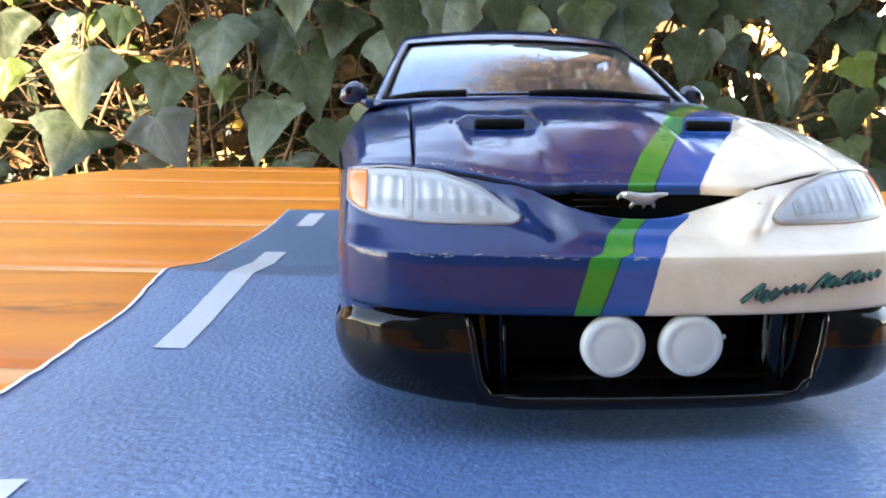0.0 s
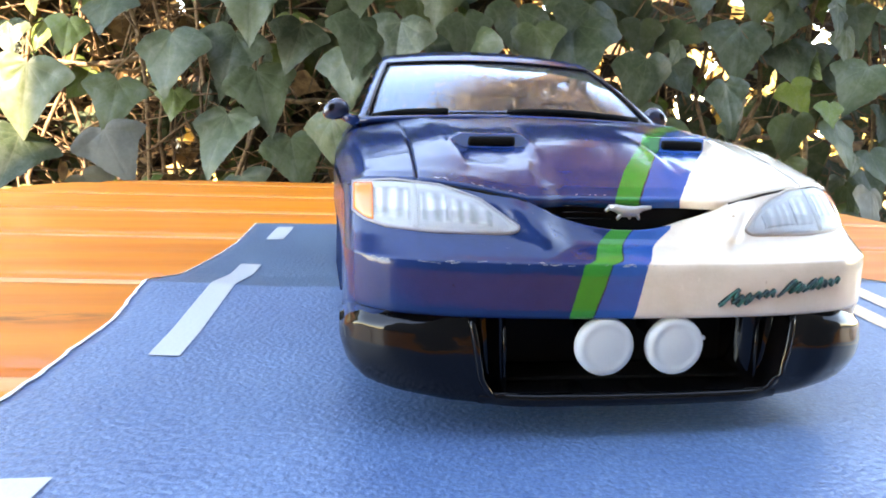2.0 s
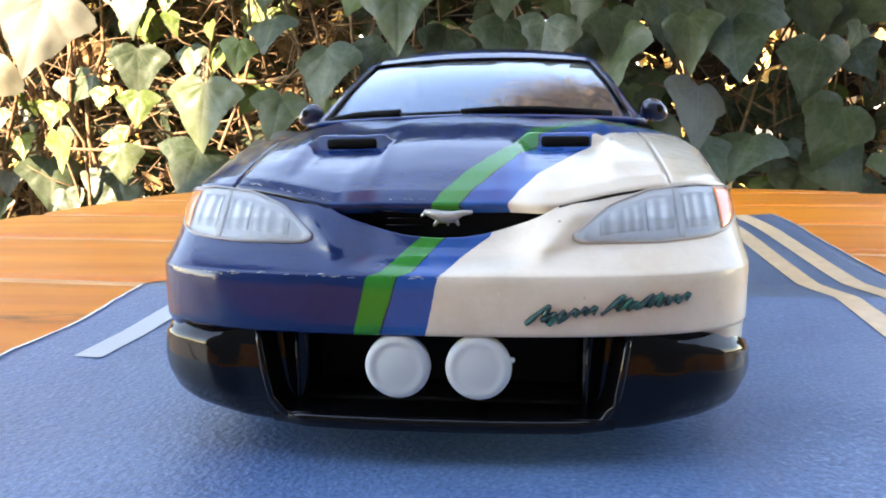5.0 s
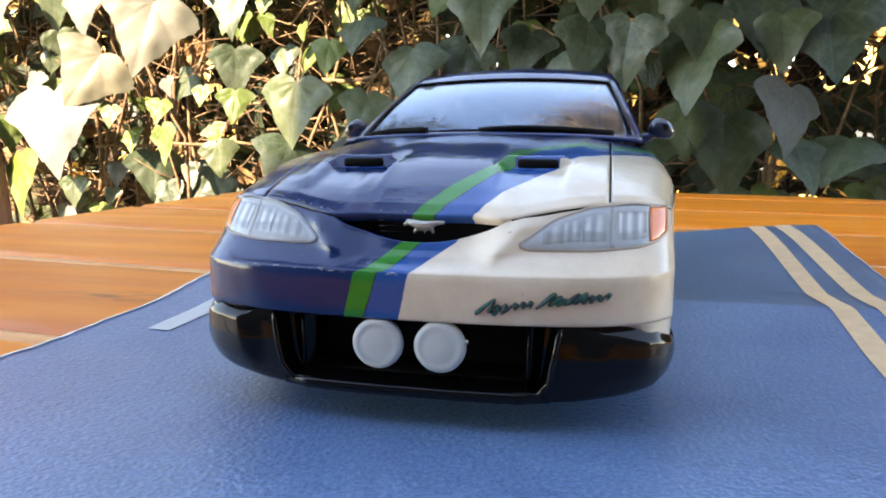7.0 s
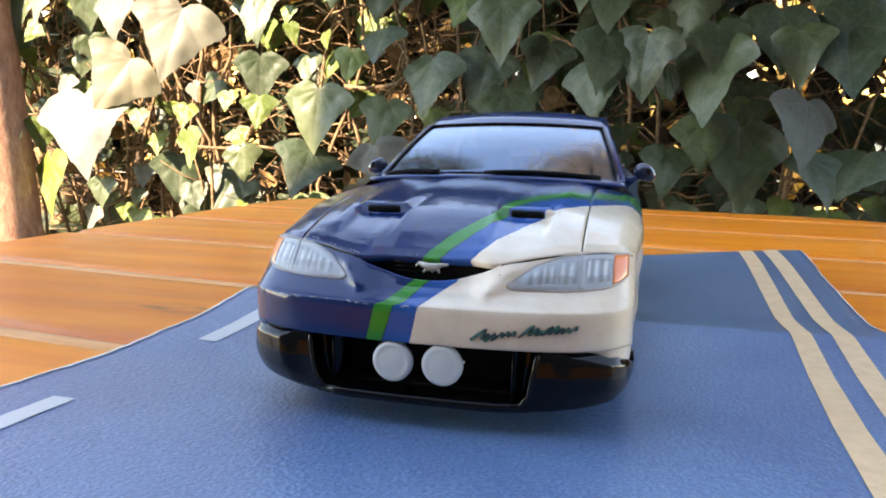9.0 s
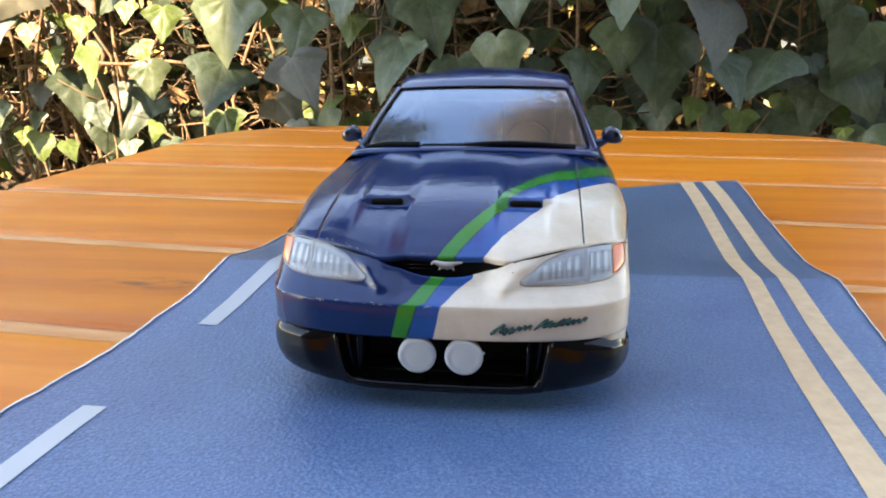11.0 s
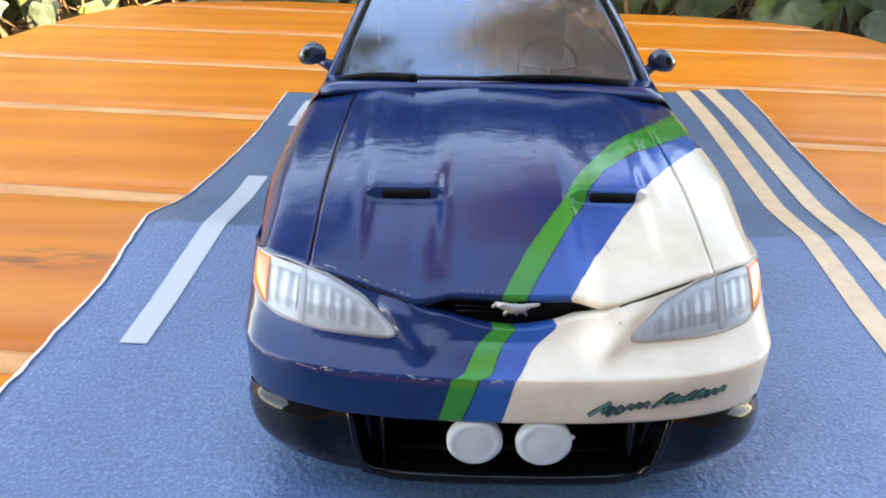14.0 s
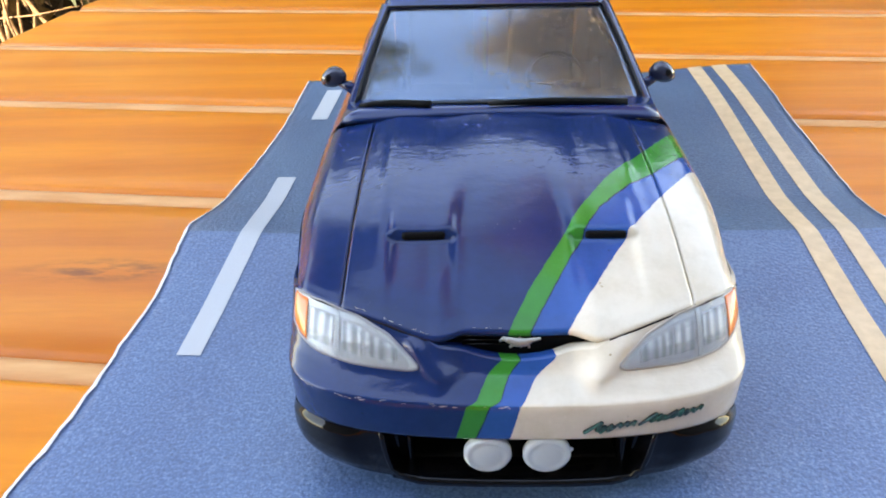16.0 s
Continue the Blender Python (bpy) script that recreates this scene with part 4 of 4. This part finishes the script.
for x in (-0.34, 0.34):
    seat = part("seat", box(x, 2.62, 0.58, 0.46, 0.5, 0.2, 0.06), cabin, car, "dark seat")
    part("backrest", box(x, 2.90, 0.88, 0.44, 0.14, 0.56, 0.06, Matrix.Rotation(-0.25, 4, "X")), cabin, seat)
for y in (0.78, 3.38):
    for sx in (-1, 1):
        tyre = part("wheel", lathe([(0.20, -0.10), (0.28, -0.11), (0.305, -0.09), (0.312, 0), (0.305, 0.09), (0.28, 0.11), (0.20, 0.10)], "x", (sx * 0.765, y, 0.312), 36), rubber, car, "black tyre on a chrome rim")
        part("rim", lathe([(0.0, sx * 0.06), (0.05, sx * 0.075), (0.06, sx * 0.05), (0.16, sx * 0.045), (0.20, sx * 0.105), (0.215, sx * 0.105), (0.20, -sx * 0.09)], "x", (sx * 0.765, y, 0.312), 36), chrome, tyre, "chrome rim")
        for k in range(5):
            q = 2 * math.pi * k / 5
            part("spoke", tube([(sx * 0.83, y + 0.05 * math.cos(q), 0.312 + 0.05 * math.sin(q)), (sx * 0.845, y + 0.195 * math.cos(q), 0.312 + 0.195 * math.sin(q))], [0.028, 0.02], 6), chrome, tyre)

# ---- ivy hedge ----
rng = random.Random(7)
HEART = [(0, 0.345), (0.07, 0.43), (0.18, 0.475), (0.31, 0.45), (0.42, 0.37), (0.495, 0.25), (0.51, 0.12), (0.475, 0.0), (0.41, -0.11), (0.345, -0.21), (0.265, -0.33), (0.17, -0.44), (0.075, -0.55), (0, -0.66)]
# the lobed outline has a shoulder that runs out to a point, then draws in to a long tip
LOBED = [(0, 0.335), (0.07, 0.42), (0.17, 0.455), (0.27, 0.43), (0.40, 0.375), (0.53, 0.285), (0.60, 0.20), (0.51, 0.09), (0.40, 0.0), (0.335, -0.10), (0.28, -0.23), (0.20, -0.38), (0.095, -0.54), (0, -0.72)]
VEINS = [(0, -0.64), (0.53, 0.13), (-0.53, 0.13), (0.36, -0.12), (-0.36, -0.12), (0.2, 0.46), (-0.2, 0.46)]


def vein_gap(x, z):
    best = 1.0
    bx, bz = 0.0, 0.33
    for vx, vz in VEINS:
        t = min(max(((x - bx) * (vx - bx) + (z - bz) * (vz - bz)) / ((vx - bx) ** 2 + (vz - bz) ** 2), 0), 1)
        d = math.hypot(x - bx - t * (vx - bx), z - bz - t * (vz - bz))
        best = min(best, d * (1.0 + 0.9 * t) / 0.07)
    return min(best, 1.0)


def leaf_shape(seed, rings, curl, lobes, fine):
    """One ivy leaf, one unit wide, its blade in x-z and its tip down; returns points, faces and the vein coordinate."""
    r = random.Random(seed)
    sway, wide = r.uniform(-0.14, 0.14), r.uniform(0.92, 1.12)
    sides = []
    for lobe in (lobes, min(1.0, max(0.0, lobes + r.uniform(-0.3, 0.3)))):
        out = [(a[0] + (b[0] - a[0]) * lobe, a[1] + (b[1] - a[1]) * lobe) for a, b in zip(HEART, LOBED)]
        half = []
        for (x, z), (x2, z2) in zip(out, out[1:]):
            for k in range(fine):
                half.append((x + (x2 - x) * k / fine, z + (z2 - z) * k / fine))
        sides.append(half + [out[-1]])
    ring = sides[0] + [(-x, z) for x, z in reversed(sides[1][1:-1])]
    lob = []
    for x, z in ring:
        f = 1 + r.uniform(-0.018, 0.018)
        lob.append((x * f * wide, (z - 0.33) * f + 0.33))
    pts, vein, faces = [], [], []
    n = len(lob)
    for i in range(rings + 1):
        f = (i / rings) ** 0.85
        for x, z in lob:
            px, pz = x * f, 0.33 + (z - 0.33) * f
            y = 0.22 * curl * px * px + 0.16 * curl * max(0.1 - pz, 0) ** 2 - 0.10 * math.hypot(px, 0.03) * (1 - f * 0.6)
            y += 0.11 * noise.noise((px * 1.6 + seed, pz * 1.6, seed * 0.37)) + 0.030 * noise.noise((px * 5 + seed, pz * 5, 3)) - 0.007 * vein_gap(px, pz)
            pts.append((px + sway * (0.33 - pz) ** 2, y, pz))
            vein.append(vein_gap(px, pz))
    for i in range(rings):
        for k in range(n):
            a, b = i * n + k, i * n + (k + 1) % n
            faces.append((a, b, b + n, a + n))
    return pts, faces, vein


def leaf_mesh(seed, material, curl, lobes):
    pts, faces, vein = leaf_shape(seed, 9, curl, lobes, 3)
    mesh = bpy.data.meshes.new("leaf")
    mesh.from_pydata([Vector(p) * K for p in pts], [], faces)
    mesh.attributes.new("vein", "FLOAT", "POINT").data.foreach_set("value", vein)
    mesh.polygons.foreach_set("use_smooth", [True] * len(mesh.polygons))
    mesh.materials.append(material.m)
    return mesh


KINDS = [(ivy_dark, 1.0), (ivy_young, 0.8), (ivy_grey, 0.7)]
MESHES = [[leaf_mesh(10 * m + s, mat, c * rng.uniform(0.6, 1.4), (0.15, 0.5, 0.75, 0.95, 1.0, 0.6)[s]) for s in range(6)] for m, (mat, c) in enumerate(KINDS)]
hedge = thing("ivy_hedge", (0, 36, g), "dense wall of large green ivy leaves with bare brown stems", "hedge")
HB = ORIGIN[hedge.name]


def put_leaf(x, y, z, size, kind, roll=None, pitch=None, yaw=None):
    ob = new("leaf", MESHES[kind][rng.randrange(6)])
    ob.parent = hedge
    turn = Euler((radians(rng.gauss(-14, 12) if pitch is None else pitch), radians(rng.gauss(0, 14) if roll is None else roll), radians(rng.gauss(0, 18) if yaw is None else yaw)))
    ob.matrix_basis = Matrix.LocRotScale((Vector((x, y, z)) - HB) * K, turn, Vector((size, size, size)))
    return x, z, size


# the large leaves in front: x, z, width, kind
FRONT = [(-15.4, 2.2, 3.7, 0), (-11.6, 1.9, 2.8, 0), (-13.5, 4.8, 1.8, 1), (-6.3, 4.1, 3.3, 0), (-4.9, 2.4, 3.2, 0), (-9.0, 3.9, 3.1, 0),
         (-6.9, 0.4, 3.5, 0), (-11.8, -0.4, 2.8, 2), (-16.1, -0.6, 3.3, 0), (-3.5, -0.6, 2.8, 0), (-9.0, 1.9, 1.5, 1), (-1.6, 0.4, 2.8, 0)]
FRONT += [(-3.3, 4.8, 2.6, 0), (-0.8, 3.6, 2.9, 0), (1.3, 4.9, 3.2, 0), (4.7, 5.4, 2.5, 0), (8.2, 5.1, 2.6, 0), (10.7, 6.0, 3.2, 0), (13.7, 3.7, 2.9, 0),
          (18.5, 2.7, 2.8, 0), (22.1, 3.1, 2.0, 1), (24.1, 2.3, 1.5, 1), (24.9, 0.9, 2.6, 0), (22.0, 1.1, 2.6, 0), (-11.7, 5.8, 2.3, 0)]
NEAR = [(-0.4, 5.0, 2.9, 0), (4.3, 4.2, 4.0, 0), (7.2, 5.9, 2.9, 0), (10.0, 5.3, 4.0, 0), (5.9, 0.3, 4.3, 0), (8.6, 1.8, 3.3, 2), (4.3, 1.1, 2.6, 0),
        (2.7, -0.3, 2.6, 0), (11.0, -0.3, 3.0, 0), (9.4, -0.4, 2.9, 0), (-18.1, 6.3, 1.6, 1), (-16.8, 6.4, 1.2, 1)]
NEAR += [(-19.9, -0.4, 1.9, 0), (-23.3, 0.4, 2.2, 1), (-23.5, 2.1, 1.5, 1), (-20.8, 2.9, 1.2, 1), (-30.2, 1.6, 5.4, 2), (-27.7, 4.1, 4.0, 2),
         (-23.8, 6.5, 4.3, 2), (-27.8, 7.6, 2.5, 2), (-32.9, -1.8, 3.8, 1), (-29.3, -2.4, 1.8, 0), (-18.8, 2.4, 1.8, 1), (-5.4, 6.6, 3.2, 0)]
placed = []
for x, z, w, kind in FRONT + NEAR:
    y = 32.6 + rng.uniform(-0.7, 0.7)
    f = (y + 2.3) / 35.3
    placed.append(put_leaf(x * f, y, 1 + (z - 1) * f, w * 0.96, kind))
tries = 0
while len(placed) < 300 and tries < 6000:
    tries += 1
    x, z = rng.uniform(-40, 36), rng.uniform(-5, 15) if rng.random() < 0.8 else rng.uniform(-5, 9)
    w = rng.choice((1.3, 1.8, 2.2, 2.5, 2.8, 3.1)) * rng.uniform(0.85, 1.1)
    gap = lerp(x, [-26, -14, -2, 6, 20], [0.56, 0.58, 0.52, 0.55, 0.58])
    if any(math.hypot(x - a, z - b) < gap * (w + s) / 2 * (1.55 if i < 49 else 1.0) for i, (a, b, s) in enumerate(placed)):
        continue
    # grey leaves are commonest to the left, where the sun strikes the hedge
    kind = 1 if rng.random() < lerp(x, [-25, -10, 0, 20], [0.28, 0.18, 0.08, 0.16]) else (2 if rng.random() < lerp(x, [-30, -18, 0], [0.45, 0.12, 0.06]) else 0)
    put_leaf(x, rng.uniform(33.4, 36.0), z, w * (0.7 if kind == 1 else 1), kind)
    placed.append((x, z, w))


def leaf_cloud(name, count, material, place, size, parent, label, flat=True, rings=2):
    """Many small leaves as one mesh."""
    shapes = [leaf_shape(s, rings, 1.0, 0.5, 1) for s in range(4)]
    co, fa, ve = [], [], []
    for _ in range(count):
        pts, faces, vein = shapes[rng.randrange(4)]
        m = Matrix.LocRotScale(Vector(place()), Euler((rng.gauss(-0.25, 0.4 if flat else 1.5), rng.gauss(0, 0.4 if flat else 2), rng.gauss(0, 0.5 if flat else 3))), Vector((1, 1, 1)) * rng.uniform(*size))
        o = len(co)
        co += [(m @ Vector(p) - ORIGIN[parent.name]) * K for p in pts]
        fa += [tuple(i + o for i in f) for f in faces]
        ve += vein
    mesh = bpy.data.meshes.new(name)
    mesh.from_pydata(co, [], fa)
    mesh.attributes.new("vein", "FLOAT", "POINT").data.foreach_set("value", ve)
    mesh.materials.append(material.m)
    ob = new(name, mesh)
    ob.parent = parent
    return tagged(ob, label, kind="stuff")


HEDGE_TOP = 17.0
leaf_cloud("dead_leaves", 480, shade_leaf, lambda: (rng.uniform(0, 24), rng.uniform(43, 47), rng.uniform(-8, 15)), (0.4, 1.2), hedge, "small brown leaves deep in the hedge, shade put into their colour", False, 1)
leaf_cloud("leaves", 280, ivy_dark, lambda: (rng.uniform(-52, 48), rng.uniform(39, 43), rng.uniform(-9, 14)), (1.8, 3.0), hedge, "deeper shaded ivy leaves")
leaf_cloud("leaves", 36, ivy_dark, lambda: (rng.uniform(-4, 30), rng.uniform(36.5, 39), rng.uniform(-6, 12)), (2.2, 3.2), hedge, "deeper shaded ivy leaves")
leaf_cloud("leaves", 110, ivy_young, lambda: (rng.uniform(-45, 40), rng.uniform(36, 39), rng.uniform(-6, 14)), (1.0, 2.0), hedge, "young yellow-green ivy leaves")
leaf_cloud("dead_leaves", 700, dead_leaf, lambda: (rng.uniform(-48, 42), rng.uniform(37, 43), rng.uniform(-8, 16)), (0.4, 1.5), hedge, "dry brown leaves caught in the hedge", False)
# leaves added above the view: both layers hold sky light off the hedge
leaf_cloud("hedge_top", 720, ivy_dark, lambda: (rng.uniform(-62, 15) if rng.random() < 0.86 else rng.uniform(15, 58), rng.uniform(31.5, 46), rng.uniform(12.5, HEDGE_TOP)), (2.4, 3.8), hedge, "added ivy leaves over the hedge that block light from above", False)
leaf_cloud("hedge_top", 700, ivy_dark, lambda: (rng.uniform(-5, 13), rng.uniform(26.5, 33), rng.uniform(12.8, 14.8)), (2.4, 3.8), hedge, "added overhang of ivy leaves that darkens the hedge below", False)
leaf_cloud("hedge_crown", 620, ivy_dark, lambda: (rng.uniform(-75, 70) if rng.random() < 0.6 else rng.uniform(-75, 8), rng.uniform(44, 48), rng.uniform(-19, HEDGE_TOP + 2)), (2.0, 3.6), hedge, "shaded back leaves of the hedge")
leaf_cloud("hedge_back", 7200, shade_leaf, lambda: (rng.uniform(-75, 70) if rng.random() < 0.48 else rng.uniform(-75, 10), rng.uniform(43, 50), rng.uniform(-19, HEDGE_TOP)), (0.9, 2.0), hedge, "brown leaves deep in the hedge, darkened in colour for shade", False, 1)

for k in range(58):
    x = rng.uniform(-38, 34) if k > 22 else rng.uniform(-36, -4)
    y, r = rng.uniform(35.2, 39.5), rng.choice((0.07, 0.09, 0.11, 0.13, 0.16))
    z, lean = -17.0, rng.gauss(0, 0.18)
    pts = []
    for j in range(16):
        pts.append((x + lean * j * 2.4 + 1.7 * noise.noise((k * 3.7, j * 0.45, 0)), y + 0.5 * noise.noise((k * 5.1, j * 0.4, 9)), z + j * 2.5))
    part("stem", tube(pts, [r * (1.15 - 0.03 * j) for j in range(16)], 7), twig, hedge)
for k in range(26):
    x, z = rng.uniform(-36, 28), rng.uniform(-3, 10)
    dx, dz, y = rng.uniform(4, 11) * rng.choice((-1, 1)), rng.gauss(0, 1.6), rng.uniform(35, 38)
    pts = [(x + dx * j / 9, y + 0.4 * noise.noise((k, j * 0.5, 2)), z + dz * j / 9 + 1.0 * noise.noise((k * 1.7, j * 0.35, 5))) for j in range(10)]
    part("stem", tube(pts, [rng.choice((0.07, 0.10, 0.14))] * 10, 6), twig, hedge)
twigs = bmesh.new()
for k in range(2600):
    x, y, z = rng.uniform(-44, 38) if k % 5 < 3 else rng.uniform(-40, -8), rng.uniform(35.6, 42), rng.uniform(-7, 14)
    q, n = rng.uniform(0, math.pi), rng.uniform(1.2, 5)
    d = Vector((math.cos(q), rng.uniform(-0.4, 0.4), math.sin(q) * 0.8)) * n
    b, w = Vector((x, y, z)), rng.choice((0.03, 0.045, 0.06))
    tube([b, b + d * 0.5 + Vector((rng.gauss(0, 0.25), rng.gauss(0, 0.2), rng.gauss(0, 0.25))), b + d], [w * 1.2, w, w * 0.6], 4, twigs)
tagged(part("tangle", twigs, twig, hedge, "tangle of thin brown twigs"), kind="stuff")
for k in range(3):
    pts = [(x, 43.5, -12 + 10 * k + 0.15 * math.sin(x * 0.4)) for x in range(-75, 76, 5)]
    part("wire", tube(pts, 0.05, 5), wire, hedge, "old fence wire")


# ---- trees ----
def small_leaves(name, count, material, place, size, parent, label):
    """Many small leaves folded along the midrib, as one mesh."""
    shape = [Vector(p) for p in ((0, 0, 0.5), (0.30, 0.10, 0.08), (0, 0, -0.6), (-0.30, 0.10, 0.08))]
    co, fa = [], []
    for _ in range(count):
        m = Matrix.LocRotScale(Vector(place()), Euler((rng.gauss(0, 1.2), rng.gauss(0, 1.2), rng.uniform(0, 6.28))), Vector((1, 1, 1)) * rng.uniform(*size))
        o = len(co)
        co += [(m @ p - ORIGIN[parent.name]) * K for p in shape]
        fa += [(o, o + 1, o + 2), (o, o + 2, o + 3)]
    mesh = bpy.data.meshes.new(name)
    mesh.from_pydata(co, [], fa)
    mesh.materials.append(material.m)
    ob = new(name, mesh)
    ob.parent = parent
    return tagged(ob, label, kind="stuff")


def tree(name, base, height, radius, lean, label, leaf, crown, spread, count, size, bare=0):
    ob = thing(name, base, label, "tree")
    b = Vector(base)
    pts = [b + Vector((lean[0] * f + 0.6 * noise.noise((f * 3, radius, 1)), lean[1] * f, height * f)) for f in (k / 12 for k in range(13))]
    part("trunk", tube(pts, [radius * (1.25 - 0.75 * k / 12) for k in range(13)], 16), twig if bare else bark, ob)
    tips = []
    for k in range(16):
        s = pts[6 + k % 7]
        q = rng.uniform(0, 2 * math.pi)
        e = Vector(crown) + Vector((math.cos(q) * spread[0], math.sin(q) * spread[1], rng.uniform(-0.8, 0.9) * spread[2])) * rng.uniform(0.5, 0.95)
        mid = s + (e - s) * 0.5 + Vector((rng.gauss(0, 3), rng.gauss(0, 3), rng.gauss(0, 3)))
        part("limb", tube([s, s + (mid - s) * 0.5, mid, e], [radius * 0.35, radius * 0.26, radius * 0.17, radius * 0.05], 7), twig if bare else bark, ob)
        tips += [mid, e, s + (e - s) * 0.75]
    if bare:
        fine = bmesh.new()
        for k in range(bare):
            s = rng.choice(tips)
            d = Vector((rng.gauss(0, 1), rng.gauss(0, 1), rng.gauss(0.3, 0.8))).normalized() * rng.uniform(7, 20)
            m = s + d * 0.5 + Vector((rng.gauss(0, 1), rng.gauss(0, 1), rng.gauss(0, 1)))
            tube([s, m, s + d], [0.30, 0.18, 0.06], 4, fine)
            tube([m, m + d * 0.3 + Vector((rng.gauss(0, 3), rng.gauss(0, 3), rng.gauss(0, 3)))], [0.14, 0.05], 4, fine)
        tagged(part("twigs", fine, twig, ob, "bare brown twigs"), kind="stuff")
    small_leaves("crown", count, leaf, lambda: rng.choice(tips) + Vector((rng.gauss(0, 1) * spread[0], rng.gauss(0, 1) * spread[1], rng.gauss(0, 1) * spread[2])) * 0.20, size, ob, "loose crown of many leaves")
    return ob


tree("tree", (-34.4, 31.5, g), 62, 1.75, (-6.8, 4), "slender tree with rough sunlit bark beside the hedge", needle, (-33, 36, 70), (14, 12, 20), 11000, (0.6, 1.4))
tree("autumn_tree", (30, 74, g), 95, 3.2, (-6, -14), "tall autumn tree with brown leaves behind the hedge", autumn, (30, 43, 92), (38, 21, 34), 52000, (0.6, 1.4), 760)
shrub = thing("shrub", (0, 84, g), "sunlit golden-leaved shrubs beyond the hedge", "shrub")
leaf_cloud("foliage", 2600, golden, lambda: (rng.uniform(-110, 110), rng.uniform(80, 90), rng.uniform(-19, 30)), (3.0, 5.5), shrub, "golden leaves", False, 1)
for k in range(14):
    x = -100 + 15 * k + rng.uniform(-4, 4)
    part("stem", tube([(x, 85, g - 0.3), (x + 1, 85, 2), (x + rng.uniform(-4, 4), 85, 26)], [0.9, 0.6, 0.2], 7), twig, shrub)
